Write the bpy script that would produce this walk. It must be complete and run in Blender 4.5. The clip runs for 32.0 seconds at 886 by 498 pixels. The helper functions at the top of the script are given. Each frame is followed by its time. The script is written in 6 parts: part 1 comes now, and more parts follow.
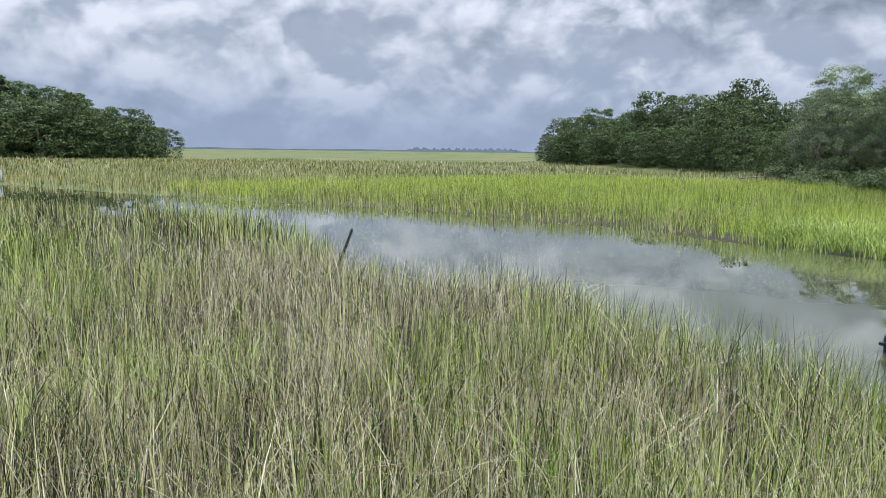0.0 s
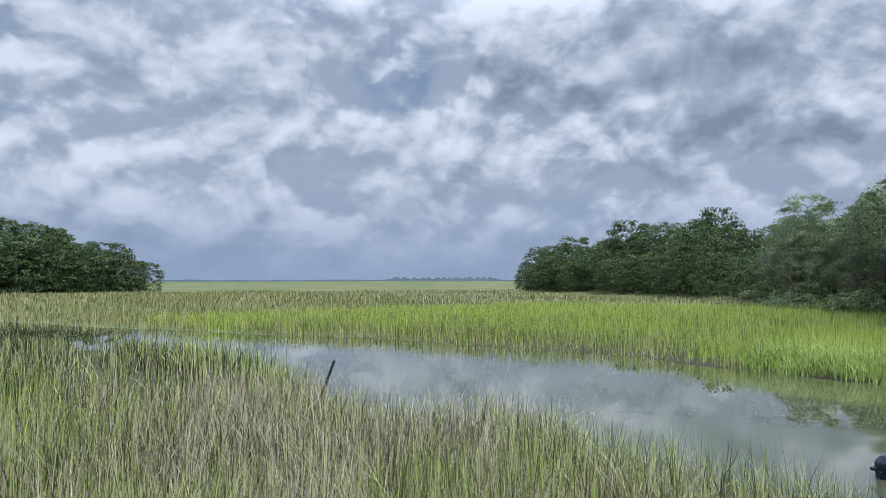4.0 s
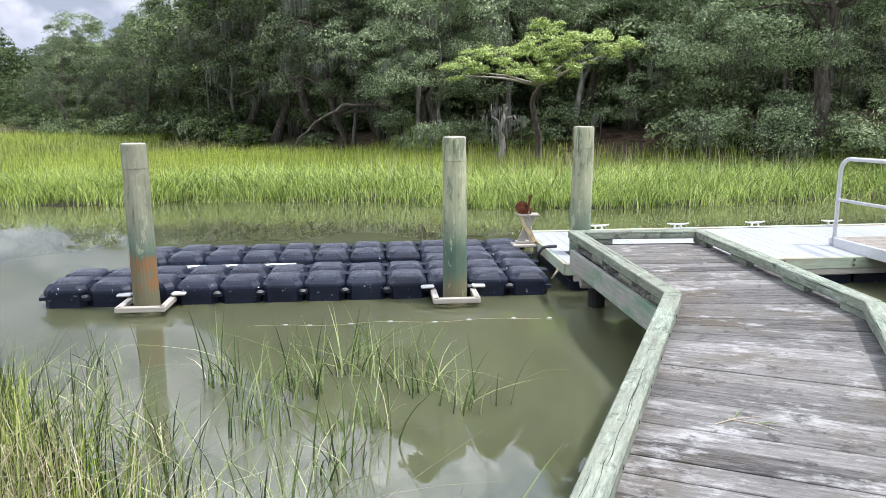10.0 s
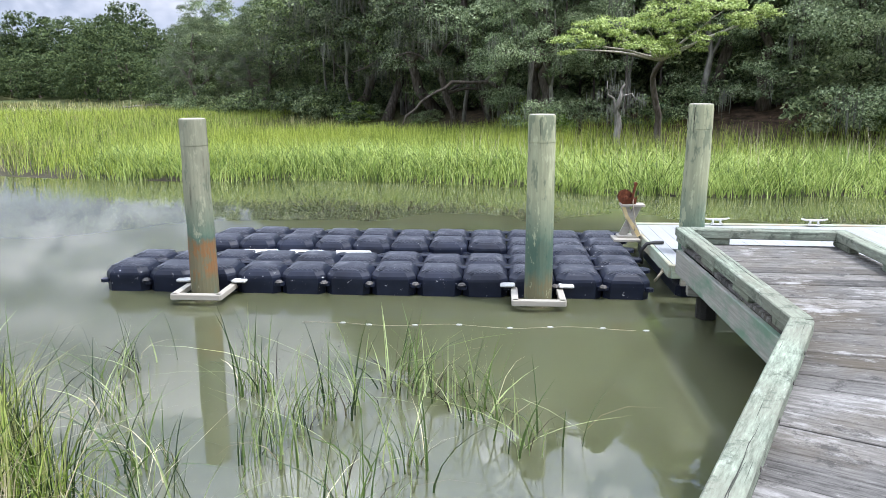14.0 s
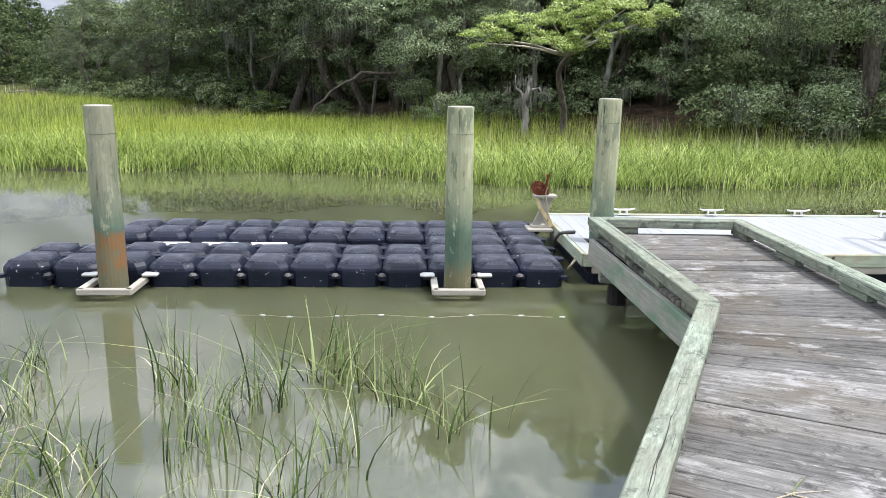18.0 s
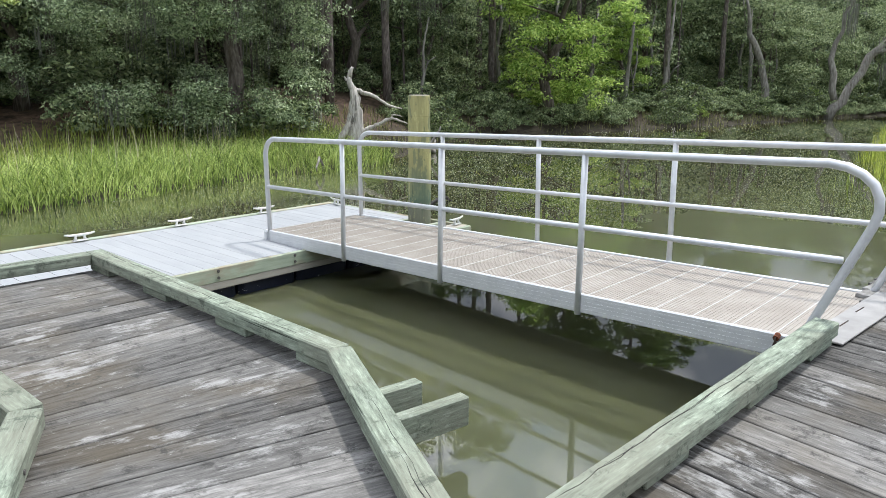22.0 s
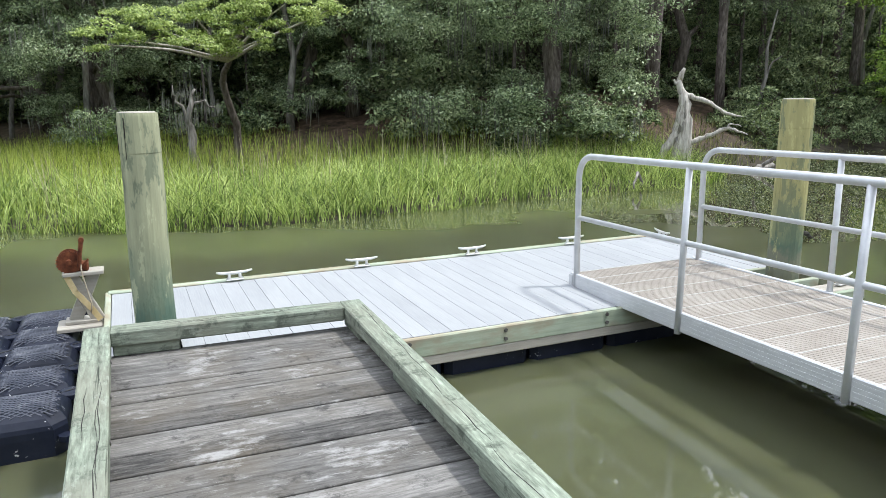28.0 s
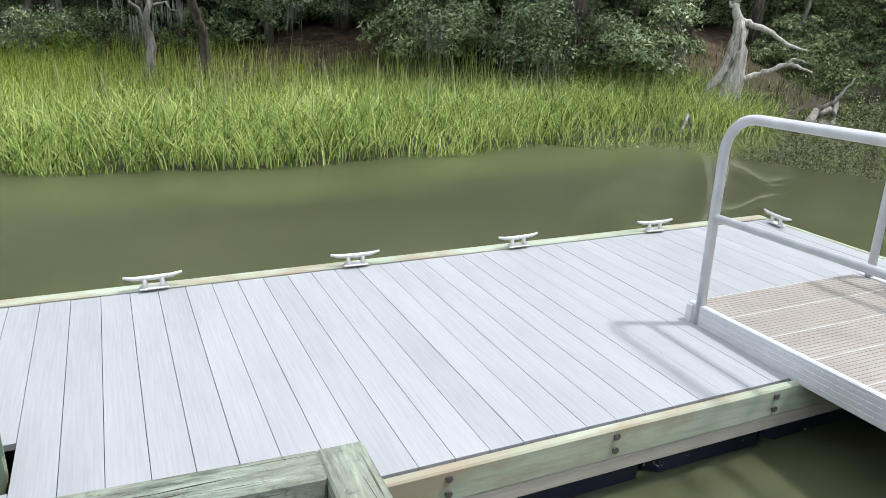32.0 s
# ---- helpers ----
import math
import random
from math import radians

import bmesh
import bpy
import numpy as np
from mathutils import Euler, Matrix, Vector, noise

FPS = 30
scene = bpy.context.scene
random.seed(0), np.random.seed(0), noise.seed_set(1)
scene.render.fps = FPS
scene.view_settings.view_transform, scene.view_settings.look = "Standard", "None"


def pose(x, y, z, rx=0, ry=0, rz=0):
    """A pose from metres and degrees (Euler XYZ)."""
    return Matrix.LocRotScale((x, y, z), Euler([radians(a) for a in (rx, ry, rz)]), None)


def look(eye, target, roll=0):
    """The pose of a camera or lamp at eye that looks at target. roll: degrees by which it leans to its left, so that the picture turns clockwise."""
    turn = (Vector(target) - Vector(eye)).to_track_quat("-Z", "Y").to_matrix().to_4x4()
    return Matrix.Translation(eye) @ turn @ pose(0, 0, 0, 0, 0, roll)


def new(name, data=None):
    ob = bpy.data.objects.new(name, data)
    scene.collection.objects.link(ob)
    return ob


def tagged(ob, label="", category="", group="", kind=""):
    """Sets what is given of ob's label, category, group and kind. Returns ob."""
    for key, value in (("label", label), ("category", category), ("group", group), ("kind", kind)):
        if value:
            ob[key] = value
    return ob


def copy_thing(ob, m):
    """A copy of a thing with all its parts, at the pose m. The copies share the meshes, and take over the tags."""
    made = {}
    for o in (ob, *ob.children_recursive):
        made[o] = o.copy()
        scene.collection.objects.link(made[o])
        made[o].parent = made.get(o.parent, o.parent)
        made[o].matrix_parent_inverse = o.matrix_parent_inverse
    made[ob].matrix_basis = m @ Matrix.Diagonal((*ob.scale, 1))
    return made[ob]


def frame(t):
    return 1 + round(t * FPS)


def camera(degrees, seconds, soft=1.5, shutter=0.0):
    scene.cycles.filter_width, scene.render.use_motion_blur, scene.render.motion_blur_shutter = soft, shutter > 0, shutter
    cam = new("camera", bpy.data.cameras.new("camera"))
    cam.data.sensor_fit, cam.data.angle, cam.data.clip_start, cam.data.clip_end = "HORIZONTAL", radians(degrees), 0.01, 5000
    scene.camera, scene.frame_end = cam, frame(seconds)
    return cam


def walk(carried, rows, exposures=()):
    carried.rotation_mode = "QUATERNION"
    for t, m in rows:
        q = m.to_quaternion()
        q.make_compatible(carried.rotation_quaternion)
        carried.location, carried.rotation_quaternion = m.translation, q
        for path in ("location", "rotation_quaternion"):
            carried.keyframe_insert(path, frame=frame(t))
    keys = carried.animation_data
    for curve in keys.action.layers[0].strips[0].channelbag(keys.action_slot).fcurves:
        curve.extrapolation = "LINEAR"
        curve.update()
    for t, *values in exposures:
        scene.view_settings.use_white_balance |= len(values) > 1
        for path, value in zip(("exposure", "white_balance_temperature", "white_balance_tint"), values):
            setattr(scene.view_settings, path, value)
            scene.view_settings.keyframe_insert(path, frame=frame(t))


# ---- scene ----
cam = camera(62.8, 32.0, soft=0.6)
PATH = [
    (0, (-3.130, -10.050, 2.440), (-4.598, -8.717, 2.175), 0.7),
    (0.5, (-3.130, -10.050, 2.440), (-4.766, -8.919, 2.224), 2.3),
    (1, (-3.130, -10.050, 2.440), (-4.859, -9.058, 2.273), 2.6),
    (1.5, (-3.130, -10.050, 2.440), (-4.918, -9.162, 2.335), 2.6),
    (2, (-3.130, -10.050, 2.440), (-4.950, -9.223, 2.401), 2.4),
    (2.5, (-3.130, -10.050, 2.440), (-4.944, -9.209, 2.456), 2.2),
    (4.5, (-3.088, -10.155, 2.455), (-4.304, -8.569, 2.535), -0.4),
    (5, (-3.111, -10.12, 2.453), (-4.091, -8.378, 2.511), -0.4),
    (5.5, (-3.1, -10.102, 2.45), (-3.843, -8.245, 2.455), -0.7),
    (6, (-3.055, -10.14, 2.45), (-3.557, -8.206, 2.373), -1.0),
    (6.5, (-3.004, -10.074, 2.418), (-3.254, -8.097, 2.245), -1.3),
    (7, (-2.803, -9.923, 2.375), (-2.811, -7.94, 2.116), -1.4),
    (7.5, (-2.587, -9.761, 2.336), (-2.376, -7.798, 2.011), -1.6),
    (8, (-2.465, -9.452, 2.316), (-2.068, -7.526, 1.952), -1.4),
    (8.5, (-2.325, -9.209, 2.315), (-1.938, -7.285, 1.929), -1.0),
    (9, (-2.129, -8.962, 2.306), (-1.838, -7.024, 1.906), -0.1),
    (9.5, (-2.076, -8.711, 2.286), (-1.819, -6.767, 1.891), 0.4),
    (10, (-2.082, -8.53, 2.3), (-1.907, -6.576, 1.912), -0.3),
    (10.5, (-1.994, -8.369, 2.284), (-1.991, -6.408, 1.889), -1.6),
    (11, (-1.837, -8.204, 2.262), (-1.967, -6.249, 1.859), -2.2),
    (11.5, (-1.818, -8.028, 2.242), (-1.939, -6.076, 1.822), -1.4),
    (12, (-1.856, -7.818, 2.228), (-1.968, -5.867, 1.803), 0.1),
    (12.5, (-1.795, -7.67, 2.216), (-1.969, -5.724, 1.789), 1.0),
    (13, (-1.662, -7.567, 2.218), (-1.863, -5.624, 1.788), 1.0),
    (13.5, (-1.636, -7.535, 2.227), (-1.82, -5.592, 1.791), 0.2),
    (14, (-1.645, -7.52, 2.237), (-1.789, -5.574, 1.795), -0.2),
    (14.5, (-1.667, -7.522, 2.235), (-1.767, -5.574, 1.794), -0.3),
    (16.5, (-1.78, -7.556, 2.241), (-1.761, -5.604, 1.808), 0.9),
    (17, (-1.789, -7.566, 2.249), (-1.74, -5.616, 1.805), 1.0),
    (17.5, (-1.772, -7.572, 2.246), (-1.702, -5.625, 1.793), 1.0),
    (18, (-1.773, -7.579, 2.235), (-1.663, -5.636, 1.773), 1.0),
    (18.5, (-1.77, -7.582, 2.239), (-1.582, -5.648, 1.766), 0.6),
    (19, (-1.676, -7.508, 2.223), (-1.35, -5.594, 1.741), 0.1),
    (19.5, (-1.463, -7.379, 2.232), (-0.931, -5.513, 1.749), -0.1),
    (20, (-1.292, -7.228, 2.242), (-0.527, -5.443, 1.764), -0.1),
    (20.5, (-1.175, -7.0, 2.239), (-0.177, -5.33, 1.776), 0.0),
    (21, (-1.051, -6.806, 2.229), (0.118, -5.247, 1.777), 0.0),
    (21.5, (-0.847, -6.62, 2.233), (0.464, -5.179, 1.783), 0.1),
    (22, (-0.699, -6.416, 2.213), (0.743, -5.105, 1.764), 0.1),
    (22.5, (-0.587, -6.176, 2.221), (0.97, -5.006, 1.77), -0.4),
    (23, (-0.419, -6.011, 2.198), (1.173, -4.886, 1.751), -0.8),
    (23.5, (-0.231, -5.874, 2.212), (1.379, -4.771, 1.776), -0.5),
    (24, (-0.144, -5.702, 2.215), (1.496, -4.64, 1.786), -0.1),
    (24.5, (-0.09, -5.527, 2.22), (1.577, -4.508, 1.793), 0.3),
    (26.5, (0.362, -5.522, 2.16), (2.019, -4.507, 1.688), 1.8),
    (27, (0.361, -5.225, 2.209), (1.858, -3.986, 1.733), 1.9),
    (27.5, (0.474, -4.975, 2.168), (1.586, -3.371, 1.733), 1.5),
    (28, (0.462, -4.634, 2.15), (1.245, -2.844, 1.722), -0.5),
    (28.5, (0.55, -4.314, 2.138), (1.306, -2.52, 1.677), -0.5),
    (29, (0.703, -3.988, 2.135), (1.505, -2.221, 1.652), -0.5),
    (29.5, (0.904, -3.632, 2.146), (1.654, -1.848, 1.641), 0.2),
    (30, (0.968, -3.281, 2.12), (1.694, -1.494, 1.594), 1.2),
    (30.5, (1.048, -2.938, 2.109), (1.753, -1.153, 1.548), 1.8),
    (31, (1.164, -2.61, 2.077), (1.85, -0.828, 1.481), 2.3),
    (31.5, (1.187, -2.301, 2.041), (1.9, -0.54, 1.417), 2.8),
    (32, (1.188, -2.055, 2.066), (1.992, -0.337, 1.431), 2.1),
]
EXPOSURES = [(0, -0.16, 5850, 11), (2, -0.28, 5720, 9), (5, -0.33, 5600, 11), (6.5, -0.05, 5950, 13), (8, 0.2, 6200, 15), (13, 0.23, 5900, 14), (20, 0.06, 6320, 12), (23, -0.17, 6180, 10), (28, -0.05, 6150, 10), (32, -0.2, 6200, 11)]
walk(cam, [(t, look(eye, target, roll)) for t, eye, target, roll in PATH], EXPOSURES)

# ---- world, sun ----
world = bpy.data.worlds.new("sky")
scene.world = world
world.use_nodes = True
SUN_DIR = Vector((0.43, -0.15, 1.0)).normalized()
SUN_ELEV = math.asin(SUN_DIR.z)
SUN_AZ = math.atan2(SUN_DIR.x, SUN_DIR.y)


GREAT_CLOUD = (-0.472, 0.834, 0.285)


def build_sky():
    nt = world.node_tree
    nt.nodes.clear()
    N, L = nt.nodes.new, nt.links.new
    sky = N("ShaderNodeTexSky")
    sky.sky_type, sky.sun_disc = "NISHITA", False
    sky.sun_elevation, sky.sun_rotation = SUN_ELEV, SUN_AZ
    sky.air_density, sky.dust_density, sky.ozone_density = 1.0, 1.2, 1.6
    co = N("ShaderNodeTexCoord")

    def math_node(op, a, b):
        m = N("ShaderNodeMath"); m.operation = op
        for i, v in enumerate((a, b)):
            if isinstance(v, (int, float)):
                m.inputs[i].default_value = v
            else:
                L(v, m.inputs[i])
        return m.outputs[0]

    def spread(v, lo, hi, a, b, smooth=True):
        r = N("ShaderNodeMapRange")
        r.interpolation_type = "SMOOTHSTEP" if smooth else "LINEAR"
        for i, k in enumerate((lo, hi, a, b)):
            r.inputs[i + 1].default_value = k
        L(v, r.inputs[0])
        return r.outputs[0]

    def noise(v, scale, detail, rough):
        n = N("ShaderNodeTexNoise")
        n.inputs["Scale"].default_value, n.inputs["Detail"].default_value, n.inputs["Roughness"].default_value = scale, detail, rough
        L(v, n.inputs["Vector"])
        return n

    def density(shift):
        """Billowing cumulus, a little flattened, with one great cloud in the north-west."""
        at = N("ShaderNodeVectorMath"); at.inputs[1].default_value = (0, 0, shift)
        L(co.outputs["Generated"], at.inputs[0])
        flat = N("ShaderNodeVectorMath"); flat.operation = "MULTIPLY"; flat.inputs[1].default_value = (1.0, 1.0, 1.45)
        L(at.outputs[0], flat.inputs[0])
        wob = noise(flat.outputs[0], 7.0, 3, 0.5)
        bent = N("ShaderNodeVectorMath"); bent.operation = "MULTIPLY_ADD"; bent.inputs[1].default_value = (0.10, 0.10, 0.10)
        L(wob.outputs["Color"], bent.inputs[0]); L(flat.outputs[0], bent.inputs[2])
        big = noise(bent.outputs[0], 4.0, 9, 0.56)
        puff = N("ShaderNodeTexVoronoi"); puff.feature = "SMOOTH_F1"
        puff.inputs["Scale"].default_value, puff.inputs["Smoothness"].default_value = 9.0, 0.22
        puff.inputs["Detail"].default_value, puff.inputs["Roughness"].default_value = 3, 0.5
        L(bent.outputs[0], puff.inputs["Vector"])
        d = math_node("ADD", big.outputs[0], math_node("MULTIPLY", puff.outputs["Distance"], -0.26))
        away = N("ShaderNodeVectorMath"); away.operation = "SUBTRACT"; away.inputs[1].default_value = GREAT_CLOUD
        L(at.outputs[0], away.inputs[0])
        wide = N("ShaderNodeVectorMath"); wide.operation = "MULTIPLY"; wide.inputs[1].default_value = (3.4, 3.4, 7.0)
        L(away.outputs[0], wide.inputs[0])
        rim = N("ShaderNodeVectorMath"); rim.operation = "LENGTH"
        L(wide.outputs[0], rim.inputs[0])
        edge = math_node("ADD", rim.outputs["Value"], math_node("MULTIPLY", big.outputs[0], -0.9))
        return math_node("ADD", d, spread(edge, -0.05, 0.60, 0.36, 0.0))

    here, above = density(0.0), density(0.030)
    cover = spread(here, 0.13, 0.26, 0.0, 1.0)
    lit = math_node("ADD", math_node("MULTIPLY", math_node("SUBTRACT", here, above), 2.6), 0.60)
    # thick hearts are greyer than the puffs round them
    lit = math_node("SUBTRACT", lit, spread(here, 0.40, 0.75, 0.0, 0.20))
    tone = N("ShaderNodeValToRGB")
    e = tone.color_ramp.elements
    e[0].position, e[0].color = 0.05, (3.5, 3.95, 4.7, 1)
    e[1].position, e[1].color = 0.95, (10.8, 10.9, 11.3, 1)
    x = e.new(0.42); x.color = (5.6, 6.1, 6.9, 1)
    x = e.new(0.68); x.color = (8.3, 8.6, 9.2, 1)
    L(lit, tone.inputs[0])
    clear = N("ShaderNodeVectorMath"); clear.operation = "SCALE"; clear.inputs["Scale"].default_value = 1.15
    L(sky.outputs[0], clear.inputs[0])
    # a pale veil behind the cumulus, with few clear gaps
    veil = N("ShaderNodeMixRGB"); veil.inputs[2].default_value = (5.4, 5.9, 6.8, 1)
    L(spread(noise(co.outputs["Generated"], 3.4, 4, 0.55).outputs[0], 0.36, 0.50, 0.25, 0.95), veil.inputs[0]); L(clear.outputs[0], veil.inputs[1])
    mix = N("ShaderNodeMixRGB")
    L(cover, mix.inputs[0]); L(veil.outputs[0], mix.inputs[1]); L(tone.outputs[0], mix.inputs[2])
    # the cloud deck is thinner and brighter towards the high sun
    sep = N("ShaderNodeSeparateXYZ")
    L(co.outputs["Generated"], sep.inputs[0])
    high = N("ShaderNodeVectorMath"); high.operation = "SCALE"
    L(mix.outputs[0], high.inputs[0]); L(spread(sep.outputs["Z"], 0.31, 0.58, 1.0, 3.2), high.inputs["Scale"])
    # grey-blue rain haze low over the marsh
    haze = N("ShaderNodeMixRGB"); haze.inputs[2].default_value = (4.3, 5.1, 6.6, 1)
    L(spread(sep.outputs["Z"], 0.0, 0.16, 0.88, 0.0), haze.inputs[0]); L(high.outputs[0], haze.inputs[1])
    bg = N("ShaderNodeBackground"); bg.inputs[1].default_value = 0.085
    out = N("ShaderNodeOutputWorld")
    L(haze.outputs[0], bg.inputs[0]); L(bg.outputs[0], out.inputs[0])


build_sky()
sun = new("sun", bpy.data.lights.new("sun", "SUN"))
sun.data.energy, sun.data.angle, sun.data.color = 4.0, radians(4.0), (1.0, 0.965, 0.91)
sun.matrix_world = look(SUN_DIR * 50, (0, 0, 0))


# ---- materials ----
def material(name, rough=0.7, metal=0.0, spec=0.5):
    m = bpy.data.materials.new(name)
    m.use_nodes = True
    nt = m.node_tree
    b = nt.nodes["Principled BSDF"]
    b.inputs["Roughness"].default_value, b.inputs["Metallic"].default_value = rough, metal
    b.inputs["Specular IOR Level"].default_value = spec
    return m, nt, b


def ramp(nt, fac, stops):
    r = nt.nodes.new("ShaderNodeValToRGB")
    e = r.color_ramp.elements
    e[0].position, e[0].color = stops[0][0], (*stops[0][1], 1)
    e[1].position, e[1].color = stops[-1][0], (*stops[-1][1], 1)
    for p, c in stops[1:-1]:
        e.new(p).color = (*c, 1)
    nt.links.new(fac, r.inputs[0])
    return r.outputs[0]


def noise_tex(nt, scale, detail=5, stretch=(1, 1, 1), rough=0.55, coord="Object", offset=None):
    co = nt.nodes.new("ShaderNodeTexCoord")
    mp = nt.nodes.new("ShaderNodeMapping")
    mp.inputs["Scale"].default_value = stretch
    nt.links.new(co.outputs[coord], mp.inputs[0])
    if offset:
        nt.links.new(offset, mp.inputs["Location"])
    n = nt.nodes.new("ShaderNodeTexNoise")
    n.inputs["Scale"].default_value, n.inputs["Detail"].default_value, n.inputs["Roughness"].default_value = scale, detail, rough
    nt.links.new(mp.outputs[0], n.inputs["Vector"])
    return n.outputs[0]


def mixed(nt, fac, a, b, mode="MIX"):
    m = nt.nodes.new("ShaderNodeMixRGB")
    m.blend_type = mode
    for i, v in enumerate((fac, a, b)):
        if isinstance(v, (int, float)):
            m.inputs[i].default_value = v
        elif isinstance(v, tuple):
            m.inputs[i].default_value = (*v, 1)
        else:
            nt.links.new(v, m.inputs[i])
    return m.outputs[0]


def bump(nt, b, height, strength=0.3, dist=0.01):
    n = nt.nodes.new("ShaderNodeBump")
    n.inputs["Strength"].default_value, n.inputs["Distance"].default_value = strength, dist
    nt.links.new(height, n.inputs["Height"])
    nt.links.new(n.outputs[0], b.inputs["Normal"])


def rand_shift(nt):
    """A shift of the texture that differs from object to object."""
    i = nt.nodes.new("ShaderNodeObjectInfo")
    c = nt.nodes.new("ShaderNodeVectorMath")
    c.operation = "SCALE"
    c.inputs[0].default_value = (37.0, 19.0, 11.0)
    nt.links.new(i.outputs["Random"], c.inputs["Scale"])
    return i.outputs["Random"], c.outputs[0]


def wood(name, stops, speck=None, speck_cut=0.62, grain=(1.2, 26, 26), rough=0.85, spec=0.25, stain=None, depth=0.004, vary=0.08, patch=None, dark=0.16):
    """Weathered wood, grain along the piece's own x."""
    m, nt, b = material(name, rough, 0, spec)
    rnd, sh = rand_shift(nt)
    g = noise_tex(nt, 2.2, 8, grain, 0.65, offset=sh)
    broad = noise_tex(nt, 1.3, 4, (0.7, 2.5, 2.5), 0.5, offset=sh)
    blend = mixed(nt, 0.45, g, broad)
    tone = mixed(nt, vary, blend, rnd)
    col = ramp(nt, tone, stops)
    if patch:
        pos = nt.nodes.new("ShaderNodeNewGeometry")
        pn = nt.nodes.new("ShaderNodeTexNoise")
        pn.inputs["Scale"].default_value, pn.inputs["Detail"].default_value, pn.inputs["Roughness"].default_value = 1.7, 8, 0.68
        nt.links.new(pos.outputs["Position"], pn.inputs["Vector"])
        streak = mixed(nt, 0.45, pn.outputs[0], g)
        col = mixed(nt, ramp(nt, streak, [(0.53, (0, 0, 0)), (0.60, (0.8, 0.8, 0.8))]), col, patch)
        col = mixed(nt, ramp(nt, streak, [(0.40, (0.75, 0.75, 0.75)), (0.47, (0, 0, 0))]), col, tuple(dark * c for c in patch))
    if stain:
        st = ramp(nt, noise_tex(nt, 2.1, 5, (0.8, 2.0, 2.0), 0.6, offset=sh), [(0.45, (0, 0, 0)), (0.62, (1, 1, 1))])
        col = mixed(nt, st, col, stain)
    if speck:
        sp = ramp(nt, noise_tex(nt, 26, 6, (0.6, 1, 1), 0.75, offset=sh), [(speck_cut, (0, 0, 0)), (speck_cut + 0.05, (1, 1, 1))])
        col = mixed(nt, sp, col, speck)
    nt.links.new(col, b.inputs["Base Color"])
    bump(nt, b, g, 0.55, depth)
    return m


def flaky_wood(name, base, flake, brown, cut=0.54, board=0.18, crack=0.5, depth=0.005, stain=0.50):
    """Old sun-bleached timber: grey grain along the piece's x, pale flaking patches, dark checks and brown stains."""
    m, nt, b = material(name, 0.88, 0, 0.2)
    rnd, sh = rand_shift(nt)
    grain = noise_tex(nt, 2.0, 9, (1.6, 15, 15), 0.62, offset=sh)
    fine = noise_tex(nt, 9.0, 7, (1.4, 9, 9), 0.7, offset=sh)
    tone = mixed(nt, 0.5, grain, fine)
    tone = mixed(nt, board, tone, rnd)
    col = ramp(nt, tone, [(0.33, tuple(0.20 * c for c in base)), (0.45, tuple(0.74 * c for c in base)), (0.56, tuple(1.2 * c for c in base)), (0.67, tuple(2.1 * c for c in base))])
    pos = nt.nodes.new("ShaderNodeNewGeometry")
    def world_noise(scale, detail, rough):
        n = nt.nodes.new("ShaderNodeTexNoise")
        n.inputs["Scale"].default_value, n.inputs["Detail"].default_value, n.inputs["Roughness"].default_value = scale, detail, rough
        nt.links.new(pos.outputs["Position"], n.inputs["Vector"])
        return n.outputs[0]
    col = mixed(nt, ramp(nt, world_noise(1.1, 5, 0.6), [(stain, (0, 0, 0)), (stain + 0.18, (0.65, 0.65, 0.65))]), col, brown)
    # pale flakes gather in worn areas and break up along the grain
    worn = mixed(nt, 0.5, world_noise(2.3, 6, 0.65), noise_tex(nt, 5.0, 10, (1.0, 3.6, 3.6), 0.74, offset=sh))
    col = mixed(nt, ramp(nt, worn, [(cut - 0.01, (0, 0, 0)), (cut + 0.065, (0.8, 0.8, 0.8))]), col, flake)
    speck = noise_tex(nt, 24, 6, (0.7, 1.3, 1.3), 0.75, offset=sh)
    col = mixed(nt, ramp(nt, speck, [(0.655, (0, 0, 0)), (0.69, (0.75, 0.75, 0.75))]), col, flake)
    # dark open checks along the grain
    check = noise_tex(nt, 1.5, 4, (0.8, 34, 34), 0.5, offset=sh)
    col = mixed(nt, ramp(nt, check, [(0.295, (crack, crack, crack)), (0.335, (0, 0, 0))]), col, tuple(0.18 * c for c in base))
    col = mixed(nt, ramp(nt, world_noise(7.0, 9, 0.75), [(0.36, (0.75, 0.75, 0.75)), (0.45, (0, 0, 0))]), col, tuple(0.3 * c for c in base))
    nt.links.new(col, b.inputs["Base Color"])
    bump(nt, b, mixed(nt, 0.5, grain, check), 0.6, depth)
    return m


DECK_WOOD = flaky_wood("weathered_deck_wood", (0.132, 0.127, 0.118), (0.33, 0.325, 0.31), (0.10, 0.083, 0.058), 0.54)
RAIL_WOOD = flaky_wood("greenish_treated_timber", (0.225, 0.26, 0.20), (0.36, 0.40, 0.33), (0.20, 0.20, 0.155), 0.57, 0.05, 0.95, 0.009, 0.43)
JOIST_WOOD = wood("old_joist_timber", [(0.3, (0.14, 0.135, 0.115)), (0.5, (0.28, 0.27, 0.235)), (0.7, (0.42, 0.41, 0.36))], stain=(0.16, 0.24, 0.17))
DARK_WOOD = wood("wet_dark_timber", [(0.3, (0.012, 0.011, 0.010)), (0.7, (0.045, 0.042, 0.036))], rough=0.6)
